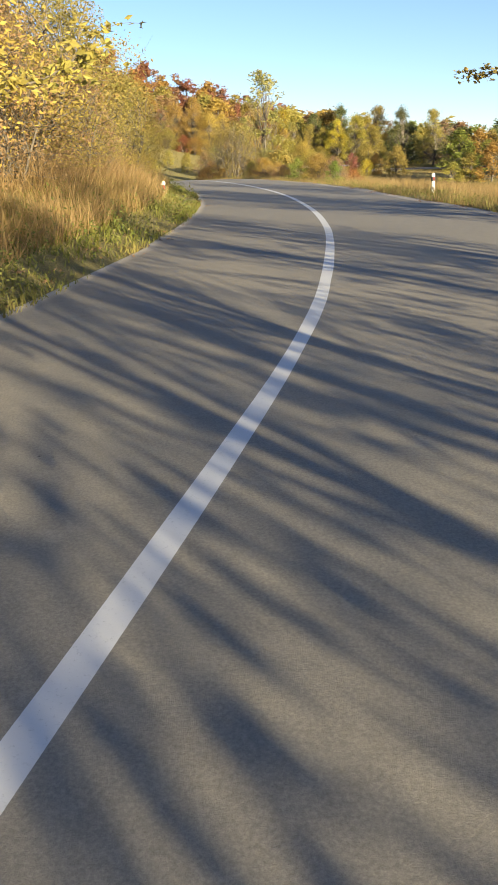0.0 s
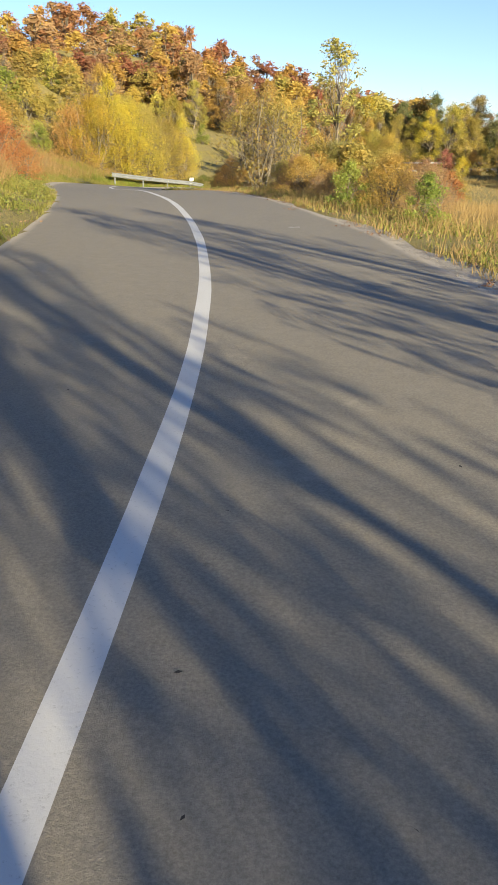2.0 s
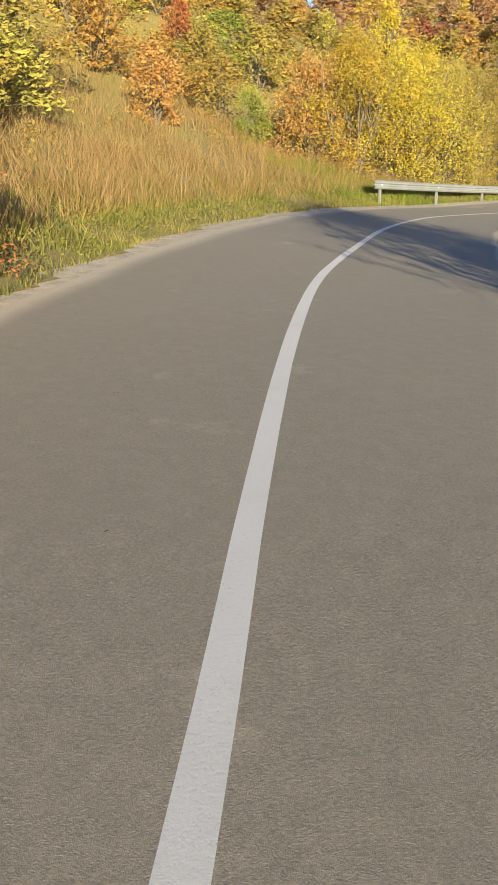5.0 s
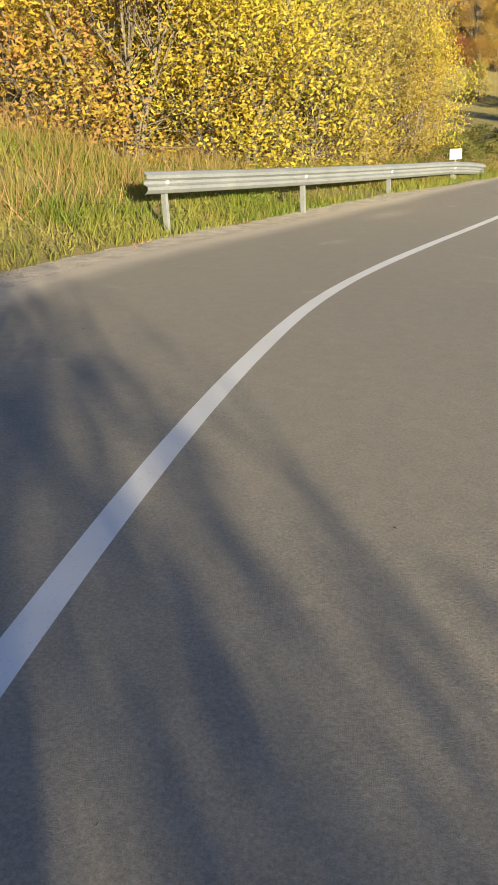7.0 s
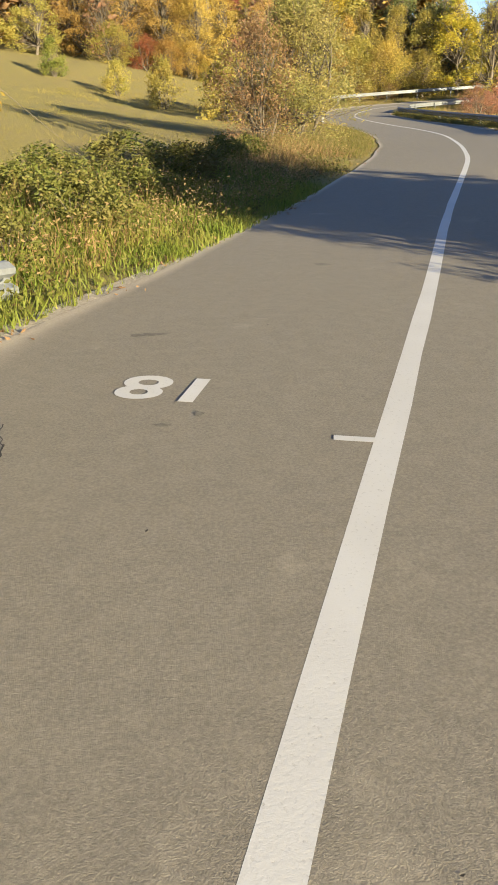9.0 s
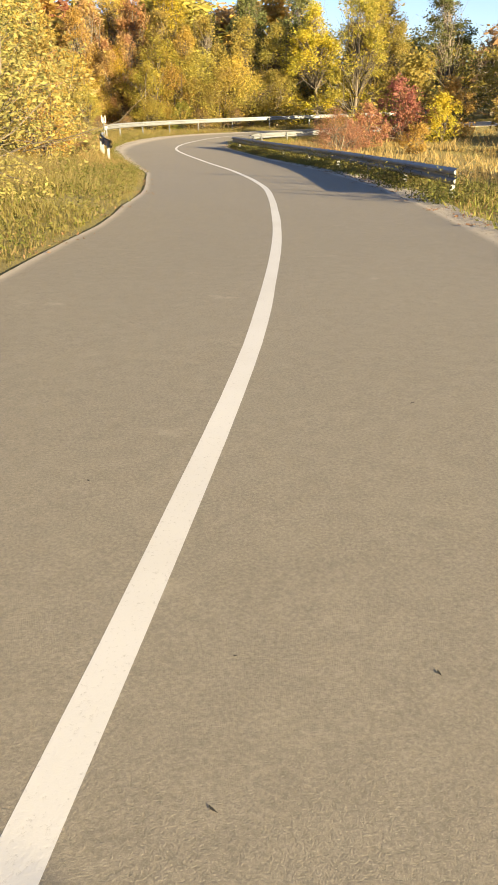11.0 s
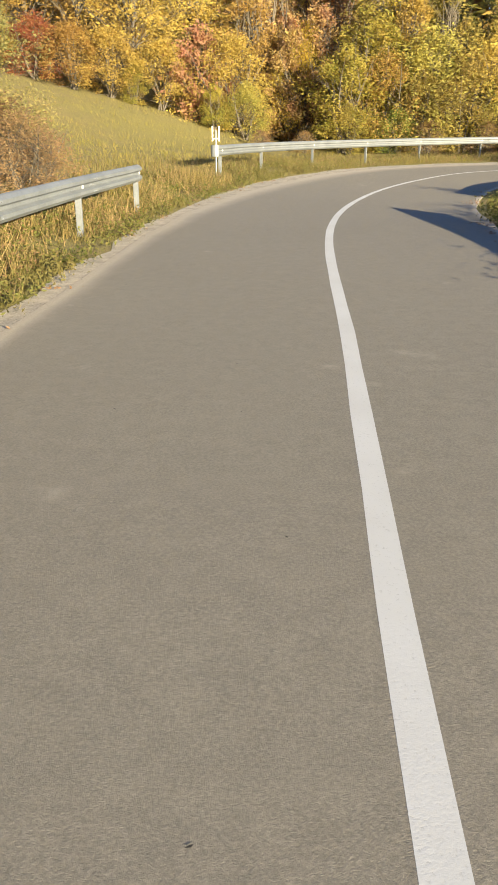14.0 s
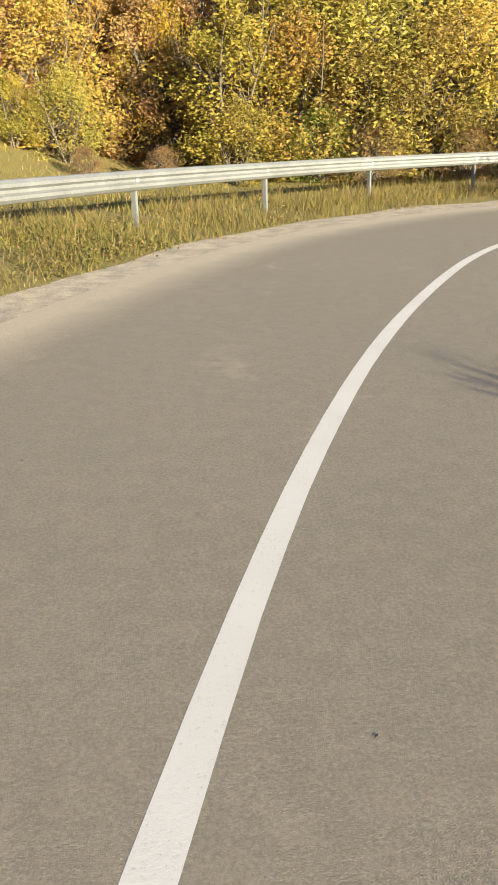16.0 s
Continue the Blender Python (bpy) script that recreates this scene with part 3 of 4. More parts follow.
plant_kind("bramble", "bramble_shrub", "low dark bramble thicket on the verge", "shrub", WEED, 2, "foliage", **{**BUSH, "height": 1.2, "spread": 2.6, "leaves": 2600, "leaf": 0.09, "clumps": 36, "stems": 5})

# single plants: kind, x, y, height, width factor
PLANTS = [
    # left verge at the start
    ("fineolive", -3.9, 26.4, 2.8, 0.9), ("fineolive", -4.4, 30, 2.2, 0.9), ("fineolive", -5.0, 23, 4.2, 0.9), ("fineolive", -5.2, 18.5, 4.6, 0.9), ("fineolive", -8.5, 26, 4.5, 0.9), ("finegold", -6.3, 13.5, 5.2, 1.0), ("finegold", -7.0, 9.5, 5.0, 0.9),
    ("thinbush", -6.4, 14, 5.6, 0.7), ("brownbush", -4.6, 15, 3.0, 0.8), ("s_olivebush", -9.5, 31, 4.2, 1.0), ("brownbush", -4.2, 20.5, 2.4, 0.8),
    # left bank with bracken-red shrubs
    ("rustbush", -10.8, 51.5, 2.0, 1.2), ("rustbush", -9.6, 47.5, 1.7, 1.2), ("orangebush", -9.2, 44.5, 1.5, 1.1), ("rustbush", -13.2, 54, 2.2, 1.2), ("rustbush", -12.4, 49, 2.2, 1.2), ("s_orangebush", -8.4, 41, 1.6, 1.0),
    ("s_olivebush", -10.5, 38, 2.6, 1.0), ("s_olivebush", -16.5, 56, 3.2, 1.1), ("s_olivebush", -18, 62, 3.0, 1.1), ("s_goldbush", -15.5, 47, 3.0, 1.1), ("s_olivebush", -21, 57, 3.6, 1.2), ("s_olivebush", -20, 66, 2.6, 1.0),
    ("s_olivebush", -23, 71, 3.2, 1.1), ("s_olivebush", -27, 64, 4.0, 1.2), ("s_goldbush", -25, 79, 3.0, 1.0), ("s_rustbush", -28.8, 92.5, 3.6, 0.6), ("s_orangebush", -21.5, 77.5, 2.6, 0.8), ("s_olivebush", -31, 74, 4.0, 1.2),
    ("s_olivebush", -30, 84, 3.6, 1.2), ("s_olivebush", -35, 88, 4.0, 1.3), ("s_greenbush", -20.2, 83, 2.2, 0.7), ("s_olivebush", -24.5, 88, 3.0, 1.1), ("s_goldbush", -33, 98, 3.4, 1.1), ("s_olivebush", -39, 79, 4.4, 1.3), ("s_goldbush", -38, 66, 4.0, 1.2),
    ("s_olivebush", -41, 93, 4.2, 1.3), ("s_olivebush", -26.5, 98, 3.4, 1.1), ("s_olivebush", -36, 56, 4.0, 1.3), ("s_greenbush", -29, 53, 3.8, 1.2),
    # behind the first guardrail
    ("orangebush", -18.0, 84.6, 4.4, 0.8), ("yellowbush", -11.5, 95.7, 5.4, 0.52), ("bramble", -9.7, 95.6, 0.6, 0.8), ("bramble", -9.1, 97.4, 0.7, 0.9), ("bramble", -10.4, 94.6, 0.7, 0.8), ("yellowbush", -16.4, 85.6, 5.2, 0.95), ("yellowbush", -14.8, 87.6, 5.4, 0.9), ("yellowbush", -17.8, 88.8, 5.8, 1.0), ("fineolive", -13.6, 90.4, 5.0, 0.8), ("fineolive", -12.8, 93.2, 5.4, 0.75),
    ("yellowbush", -15.6, 92, 6.0, 0.9), ("wall_yellow", -17.5, 94.5, 8.0, 0.8), ("wall_pale", -12.6, 97.4, 7.6, 0.7), ("finegold", -12.2, 96, 4.6, 0.7), ("fineolive", -15.8, 99, 5.6, 0.9), ("yellowbush", -13.0, 98.5, 5.0, 0.75),
    ("wall_gold", -20, 100, 8, 0.9), ("fineolive", -14.4, 93.6, 6.0, 0.8),
    # beside the meadow
    ("bramble", -8.0, 104, 0.78, 1.2), ("bramble", -9.4, 106, 0.85, 1.3), ("bramble", -7.2, 107.5, 0.72, 1.1), ("bramble", -10.6, 103, 0.78, 1.3), ("bramble", -8.8, 101.5, 0.65, 1.1), ("bramble", -10.2, 99, 0.72, 1.1), ("bramble", -6.4, 110, 0.59, 1.0),
    ("willow", -3.9, 120, 5.2, 1.0), ("brownbush", -5.4, 118.6, 4.0, 0.8), ("s_olivebush", -10, 148, 3.2, 0.7), ("olivebush", -2.8, 141.6, 4.6, 0.85), ("goldbush", -2.6, 137.4, 3.2, 0.8),
    ("s_olivebush", -5.4, 139, 4.0, 0.9), ("brownbush", -2.2, 146, 1.6, 0.8), ("s_olivebush", -14, 158, 2.6, 0.8), ("s_greenbush", -20, 165, 3.0, 0.8),
    # right of the road, from the start on
    ("orangebush", -2.3, 56.4, 1.6, 0.8), ("rustbush", -11.8, 56.5, 1.6, 1.2), ("rustbush", -14.8, 51.5, 2.4, 1.2), ("goldbush", -1.3, 56.8, 1.8, 0.85), ("thinbush", -1.5, 56.0, 3.7, 0.9), ("thinbush", -0.2, 55.4, 3.8, 0.9), ("thinbush", -0.8, 53.2, 3.8, 0.8), ("olivebush", 0.9, 55.0, 1.7, 0.9), ("yellowbush", -2.4, 58.8, 1.4, 0.7), ("s_greenbush", 0.6, 56, 1.6, 0.8),
    ("slender", 2.1, 99.5, 13.4, 1.25), ("willow", 2.6, 92.6, 4.8, 1.1), ("brownbush", 0.4, 93.6, 3.8, 1.0), ("s_goldbush", 1.0, 92.0, 3.8, 0.9), ("s_olivebush", 4.2, 91, 4.6, 1.0), ("goldbush", -1.0, 92.8, 3.2, 0.9), ("goldbush", -1.6, 91.9, 2.8, 0.72), ("olivebush", 0.0, 92.2, 3.0, 1.0), ("s_olivebush", 3.6, 92, 4.6, 1.1), ("olivebush", 1.2, 92.8, 4.4, 1.1),
    ("s_rustbush", 12, 92, 3.0, 0.9), ("s_greenbush", 3.8, 36, 0.9, 0.8), ("s_greenbush", 2.4, 39.5, 1.0, 0.8),
    ("s_olivebush", 13.5, 112, 2.6, 1.2), ("s_olivebush", 13.2, 118, 2.7, 1.2), ("s_greenbush", 13.6, 124, 2.5, 1.2), ("s_olivebush", 14.4, 106, 2.8, 1.2), ("s_goldbush", 15, 130, 2.4, 1.2),
    ("crimsonbush", 12.6, 148.9, 2.2, 1.15), ("crimsonbush", 14.4, 152.4, 1.7, 1.1), ("willow", -4.0, 149.6, 3.9, 1.0), ("goldbush", -4.9, 146.8, 3.6, 1.0), ("wall_pale", 23.6, 178.6, 11, 1.0), ("wall_pale", 27.0, 182, 11, 1.0), ("s_crimsonbush", 21.2, 161, 4.0, 0.8), ("s_crimsonbush", 17.6, 158, 2.6, 0.9), ("s_olivebush", 24.5, 166.5, 5.5, 1.0), ("s_yellowbush", 23.6, 159.5, 3.0, 0.8), ("s_goldbush", 19, 153, 1.8, 1.0), ("s_orangebush", 26, 163, 3.8, 0.9), ("s_olivebush", 29, 158, 5.0, 0.9),
    ("wall_yellow", 20.6, 180, 10.0, 1.0), ("wall_dark", 15.6, 187, 11, 1.0), ("wall_dark", 22, 192, 13, 1.0), ("wall_olive", 30, 190, 12.5, 1.1), ("wall_dark", 35, 184, 12, 1.1), ("wall_olive", 41, 180, 11, 1.1), ("sparse", 7.2, 116.2, 1.5, 0.5), ("sparse", 8.0, 119.2, 1.7, 0.45), ("sparse", 8.1, 120.9, 2.0, 0.5), ("sparse", 7.0, 115.2, 1.6, 0.5), ("sparse", 8.6, 117.0, 2.0, 0.5), ("wall_dark", 18.5, 196, 10, 1.1), ("wall_dark", 12.6, 190.5, 9.5, 1.0), ("wall_dark", 25.5, 186, 9, 1.0), ("wall_olive", 28.5, 181, 8.5, 0.9),
    # wood behind the far guardrail: low shrubs in front, tall ones, then trees
    ("oak", -7.6, 185.0, 9.0, 1.0), ("oak", -10.6, 187.5, 9.5, 1.0), ("oak", -14.5, 189, 9.5, 1.0), ("bare", -17, 185, 8, 0.8), ("wall_gold", -20, 190, 9.5, 1.1), ("wall_olive", -25, 186, 8.5, 1.1), ("wall_gold", -4.2, 187.6, 9.5, 1.0), ("wall_gold", -11, 196, 11, 1.1),
    ("s_crimsonbush", -3.1, 183.4, 4.8, 0.8), ("goldbush", -5.2, 182.8, 3.6, 1.1), ("goldbush", -8.2, 183.0, 3.6, 1.1), ("goldbush", -1.0, 182.4, 4.8, 1.0), ("limebush", -1.9, 180.9, 2.4, 1.1), ("olivebush", -0.1, 180.6, 2.8, 0.9), ("wall_gold", -0.4, 186.0, 8.8, 0.9),
    ("rosebush", 2.2, 184.6, 6.0, 1.0), ("rosebush", 3.9, 185.6, 7.4, 1.0), ("yellowbush", 3.3, 184.6, 6.2, 0.6), ("goldbush", 1.6, 186.2, 5.0, 1.0), ("rosebush", 0.9, 190, 10, 1.0), ("wall_rust", 4.8, 190, 11, 1.0), ("wall_gold", 2.8, 194, 12, 1.0),
    ("limebush", 5.3, 180.3, 5.4, 1.15), ("limebush", 6.5, 182.6, 7.0, 1.2), ("olivebush", 5.6, 179.4, 2.4, 1.0), ("goldbush", 7.6, 181.0, 4.8, 1.0), ("greenbush", 8.1, 179.5, 2.2, 1.1), ("wall_olive", 7.6, 186.0, 9.5, 1.0), ("wall_gold", 9.4, 184.4, 8.2, 0.9),
    ("olivebush", 9.7, 179.8, 3.8, 1.1), ("olivebush", 10.4, 181.8, 6.0, 1.1), ("olivebush", 11.9, 180.1, 4.6, 1.1), ("wall_olive", 11.8, 184, 9, 1.0), ("goldbush", 13.4, 181.4, 5.6, 1.0), ("olivebush", 14.3, 180.4, 4.0, 1.1), ("wall_olive", 15.0, 184, 9.0, 1.0), ("brownbush", 9.7, 178.4, 1.7, 1.0), ("brownbush", 12.8, 178.7, 1.6, 1.1), ("brownbush", 3.2, 178.6, 1.1, 1.2), ("brownbush", 0.8, 178.0, 0.9, 1.2),
    ("limebush", -6.6, 182.2, 2.2, 1.0), ("goldbush", -10.4, 183, 3.4, 1.1), ("rustbush", -12.8, 184.0, 3.4, 1.1), ("olivebush", -16.5, 184, 4.0, 1.2), ("wall_yellow", 9.5, 194, 12, 1.1), ("wall_olive", 17.6, 182.8, 8.5, 1.0), ("olivebush", 16.6, 180.6, 4.6, 1.1),
    # brown scrub behind the short guardrail
    ("brownbush", -2.1, 148.4, 1.5, 1.2), ("brownbush", -2.9, 149.8, 1.7, 1.2), ("rosebush", -3.6, 151.0, 1.5, 1.0), ("brownbush", -2.6, 151.4, 1.1, 1.1),
    ("brownbush", -1.9, 142.6, 1.9, 0.9), ("brownbush", -2.4, 144.6, 2.0, 0.9), ("rustbush", -2.8, 140.2, 1.8, 0.9),
    # roadside trees behind the camera's start
    ("sparse", 7.5, -20, 6.5, 1.0), ("sparse", 8.6, -14, 6.5, 1.0), ("sparse", 7.4, -8, 5.5, 1.0), ("sparse", 9.2, -3, 6.5, 1.0), ("sparse", 8.2, 2.5, 5.5, 1.0), ("sparse", 9.6, 8, 6.0, 1.0), ("sparse", 8.6, 13, 5.0, 0.9), ("sparse", 8.7, 18.0, 4.2, 1.0), ("sparse", 9.3, 19.9, 3.9, 0.8), ("sparse", 11.6, -12, 7.0, 1.0), ("sparse", 12.6, 6, 6.5, 1.0), ("sparse", 6.6, -3.5, 4.4, 1.0),
]
for key, x, y, h, w in PLANTS:
    plant(key, x, y, h, w)
# low dry brush on the falling ground inside the bend
brush_rng = np.random.RandomState(17)
for k in range(26):
    i = int(np.argmin(np.abs(MID[:, 1] - (37 + 0.9 * k))))
    x, y = MID[i, :2] + RIGHT[i] * (4.9 + 2.6 * brush_rng.uniform() ** 1.5)
    plant(("brownbush", "goldbush", "brownbush", "olivebush")[k % 4], x, y, brush_rng.uniform(0.8, 1.35), brush_rng.uniform(0.9, 1.3), group="low brush inside the bend")


def overhanging_tree(x, y, tip, height, seed, label):
    """A thin roadside tree with one leafy branch that hangs out over the verge."""
    rg = np.random.RandomState(seed)
    g = ground_at(x, y)
    root = tagged(new("roadside_tree"), label, "tree")
    root.location = (x, y, g)
    reach = np.array(tip) - (x, y, g)
    wv, wf = [], []
    stem = bent(rg, (0, 0, -0.2), (0.3 * reach[0], 0.3 * reach[1], height), 0.03, 8)
    tube(wv, wf, stem, np.linspace(0.07, 0.012, 8), 8)
    part("trunk", pydata("trunk", wv, wf, True), BARK, root)
    wv, wf, spots = [], [], []
    limb = bent(rg, stem[4], reach, 0.10, 9)
    tube(wv, wf, limb, np.linspace(0.026, 0.004, 9), 6)
    for k in range(2, 9):
        for _ in range(6):
            end = np.array(limb[k]) + rg.normal(size=3) * (0.22, 0.22, 0.10) + reach / np.linalg.norm(reach) * 0.15 + (0, 0, -0.06)
            twig = bent(rg, limb[k], end, 0.08, 5)
            tube(wv, wf, twig, np.linspace(0.005, 0.0015, 5), 4)
            spots += [np.array(q) + rg.normal(scale=0.025, size=3) for q in twig[1:] for _ in range(3)]
    for k in range(5, 8):
        for _ in range(9):
            end = np.array(stem[k]) + rg.normal(size=3) * (0.5, 0.5, 0.35)
            twig = bent(rg, stem[k], end, 0.08, 5)
            tube(wv, wf, twig, np.linspace(0.008, 0.002, 5), 4)
            spots += [np.array(q) + rg.normal(scale=0.04, size=3) for q in twig[1:] for _ in range(4)]
    part("branch", pydata("branch", wv, wf, True), BARK, root)
    part("foliage", pydata("foliage", *leaf_quads(rg, np.array(spots), 0.085)), OLIVE, root)


overhanging_tree(6.3, 14.4, (4.25, 15.6, 2.9), 4.6, 71, "thin tree with a leafy branch hanging out over the road")
overhanging_tree(-4.2, 7.2, (-1.72, 8.6, 2.72), 4.2, 72, "thin tree whose sparse leafy branch hangs over the verge")

# woods of mixed trees; each area: x0, x1, y0, y1, trees, kinds, heights
AREAS = [
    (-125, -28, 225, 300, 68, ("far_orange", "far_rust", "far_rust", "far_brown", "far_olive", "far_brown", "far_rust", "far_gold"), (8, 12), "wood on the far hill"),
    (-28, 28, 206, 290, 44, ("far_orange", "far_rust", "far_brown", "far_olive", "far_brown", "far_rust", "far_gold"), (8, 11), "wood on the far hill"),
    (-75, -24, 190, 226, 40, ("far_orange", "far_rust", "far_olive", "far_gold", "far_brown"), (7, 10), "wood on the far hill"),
    (28, 120, 185, 240, 70, ("far_olive", "far_green", "far_dark", "bare", "far_olive", "far_brown"), (7, 9.5), "wood in the valley"),
    (27, 62, 90, 150, 18, ("mid_olive", "mid_green", "mid_dark", "mid_olive", "mid_gold"), (4, 6), "thicket in the valley"),
    (38, 64, 150, 185, 14, ("mid_olive", "mid_green", "mid_dark", "mid_gold"), (5, 8), "thicket in the valley"),
    (-115, -40, 55, 190, 62, ("far_olive", "far_gold", "far_olive", "far_olive", "far_brown", "far_green"), (3, 6), "shrubs on the hillside"),
    (-42, -20, 48, 102, 34, ("s_olivebush", "s_goldbush", "s_olivebush", "s_greenbush"), (2, 3.4), "shrubs on the hillside"),
    (-52, -29, 118, 190, 26, ("mid_olive", "mid_gold", "mid_olive", "mid_gold", "mid_olive", "bare"), (4, 6.5), "shrubs on the hillside"),
    (-30, 24, 197, 206, 16, ("mid_gold", "mid_olive", "mid_olive", "mid_brown"), (10, 13), "wood behind the bend"),
]
wood_rng = np.random.RandomState(5)


def joined_wood(name, label, rows_):
    """Far trees that nobody could count, joined into one object: rows of kind, x, y, height, width."""
    verts, faces, mats, slots, base = [], [], [], [], 0
    for key, x, y, h, w in rows_:
        k = KINDS[key]
        wood, leaves, h0 = k.prototypes[wood_rng.randint(len(k.prototypes))]
        for me, mat in ((wood, BARK), (leaves, k.material)):
            if me is None:
                continue
            co = np.empty(3 * len(me.vertices))
            me.vertices.foreach_get("co", co)
            a, s = wood_rng.uniform(0, 6.28), h / h0
            co = co.reshape(-1, 3) * (s * w, s * w, s) @ np.array([[math.cos(a), math.sin(a), 0], [-math.sin(a), math.cos(a), 0], [0, 0, 1]])
            verts.append(co + (x, y, ground_at(x, y)))
            quads = np.empty(4 * len(me.polygons), int)
            me.polygons.foreach_get("vertices", quads)
            faces.append(quads.reshape(-1, 4) + base)
            base += len(co)
            if mat not in slots:
                slots.append(mat)
            mats += [slots.index(mat)] * len(me.polygons)
    me = pydata(name, np.concatenate(verts), np.concatenate(faces))
    for mat in slots:
        me.materials.append(mat)
    me.polygons.foreach_set("material_index", mats)
    return tagged(new(name, me), label, "wood", kind="stuff")


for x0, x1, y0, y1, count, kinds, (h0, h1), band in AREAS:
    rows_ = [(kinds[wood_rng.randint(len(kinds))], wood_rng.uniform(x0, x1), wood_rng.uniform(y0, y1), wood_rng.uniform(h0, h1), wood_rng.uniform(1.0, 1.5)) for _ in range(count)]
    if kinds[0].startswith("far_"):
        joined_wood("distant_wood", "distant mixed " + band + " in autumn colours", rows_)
    else:
        for key, x, y, h, w in rows_:
            plant(key, x, y, h, w, group=band)


# ---------- grass and weeds ----------
def scatter(seed, count, y0, y1, near, far, side):
    """Places beside the road between two distances from its edge, on one side (-1 left, 1 right)."""
    rg = np.random.RandomState(seed)
    inside = np.where((MID[:, 1] >= y0) & (MID[:, 1] <= y1))[0]
    i = rg.choice(inside, count)
    half = VERGE[i] if side < 0 else RIGHT_EDGE[i]
    off = half + near + (far - near) * rg.uniform(0, 1, count) ** 1.25
    p = MID[i, :2] + side * RIGHT[i] * off[:, None] + TAN[i] * rg.uniform(-0.3, 0.3, (count, 1))
    patch = np.sin(p[:, 0] * 1.7 + 2 * np.sin(p[:, 1] * 0.9)) + np.sin(p[:, 1] * 1.3 + 1.5 * np.sin(p[:, 0] * 0.7)) + rg.normal(0, 0.7, count)
    keep = (patch > -1.1) & (np.abs(beside(p[:, 0], p[:, 1])[1]) > half + near * 0.8)
    p = p[keep]
    return rg, np.column_stack([p, terrain(p[:, 0], p[:, 1])]), patch[keep]


def grass(name, label, material, seed, count, y0, y1, near, far, side, tall, wide=0.016, lean=0.45):
    rg, p, patch = scatter(seed, count, y0, y1, near, far, side)
    k = len(p)
    away = np.abs(beside(p[:, 0], p[:, 1])[1]) - 2.6
    h = (tall * rg.uniform(0.3, 1.15, k) * (1 + 0.35 * np.tanh(patch)) * (0.4 + 0.6 * smooth(0.2, 2.5, away)))[:, None]
    a = rg.uniform(0, 2 * math.pi, k)
    across = np.column_stack([np.cos(a), np.sin(a), 0 * a]) * wide * rg.uniform(0.6, 1.4, (k, 1))
    tip = np.column_stack([rg.normal(0, lean, k), rg.normal(0, lean, k), np.ones(k)]) * h
    base = p - [0, 0, 0.03]
    v = np.stack([base - across, base + across, p + tip], 1).reshape(-1, 3)
    faces = (3 * np.arange(k)[:, None] + [0, 1, 2]).tolist()
    ob = mesh_ob(name, pydata(name, v, faces), material)
    return tagged(ob, label, "grass", kind="stuff")


def weeds(name, label, material, seed, count, y0, y1, near, far, side, tall, size):
    rg, p, patch = scatter(seed, count // 12, y0, y1, near, far, side)
    each = np.repeat(p, 12, 0)
    each += np.column_stack([rg.normal(0, 0.12, (len(each), 2)), np.abs(rg.normal(0, tall * 0.5, len(each))) + 0.02])
    v, f = leaf_quads(rg, each, size, 0.6)
    return tagged(mesh_ob(name, pydata(name, v, f), material), label, "weeds", kind="stuff")


grass("dry_grass", "tall straw-coloured dry grass on the bank", STRAW, 21, 66000, 33, 85, 1.1, 15, -1, 0.72, 0.008)
grass("dry_grass", "tall dry grass in front of the shrubs", STRAW, 22, 32000, -2, 33, 0.9, 5, -1, 0.62, 0.009)
grass("green_grass", "short green grass along the road's edge", BLADE, 23, 46000, -2, 80, -0.12, 2.6, -1, 0.26, 0.013)
grass("green_grass", "lush green grass round the guardrail", LUSH, 24, 48000, 78, 104, -0.05, 4.5, -1, 0.40, 0.009)
grass("meadow_grass", "short yellow-green grass of the sloping meadow", MEADOW, 25, 90000, 96, 176, -0.08, 24, -1, 0.11, 0.007)
grass("meadow_grass", "uneven longer tufts on the meadow behind the guardrail", MEADOW, 35, 46000, 146, 186, 1.0, 20, -1, 0.20, 0.012)
grass("dry_grass", "dry grass tufts on the meadow's edge", TAWNY, 26, 62000, 106, 178, 0.12, 4.5, -1, 0.36, 0.007)
grass("dry_grass", "tall straw-coloured dry grass beside the road", STRAW, 27, 60000, 4, 57, 0.15, 12, 1, 0.38, 0.007)
grass("dry_grass", "short dry grass inside the bend", STRAW, 32, 14000, 57, 86, 0.5, 9, 1, 0.24, 0.010)
grass("green_grass", "green grass tufts among dry stalks", BLADE, 28, 20000, 4, 100, 0.2, 3.0, 1, 0.2, 0.014)
grass("dry_grass", "dry grass under the guardrail", STRAW, 29, 22000, 100, 172, 0.5, 6, 1, 0.36, 0.010)
grass("green_grass", "green grass under the guardrail", BLADE, 30, 22000, 100, 172, 0.3, 3.0, 1, 0.28, 0.014)
grass("green_grass", "olive grass tufts under the guardrail", BLADE, 33, 20000, 104, 178, 0.05, 2.2, -1, 0.22, 0.009)
grass("meadow_grass", "rough grass in the valley", STRAW, 31, 18000, 60, 175, 5, 30, 1, 0.4, 0.03)
weeds("weed_patch", "leafy weeds along the verge", WEED, 41, 34000, -2, 84, 0.12, 3.4, -1, 0.28, 0.048)
weeds("weed_patch", "leafy weeds along the verge", WEED, 42, 14000, 92, 130, 0.15, 2.6, -1, 0.24, 0.048)
weeds("weed_patch", "low weeds under the guardrail", WEED, 47, 14000, 130, 174, 0.7, 2.6, -1, 0.2, 0.04)
weeds("weed_patch", "brown seed heads of dead weeds under the guardrail", BROWN, 48, 9000, 130, 174, 0.9, 3.2, -1, 0.3, 0.03)
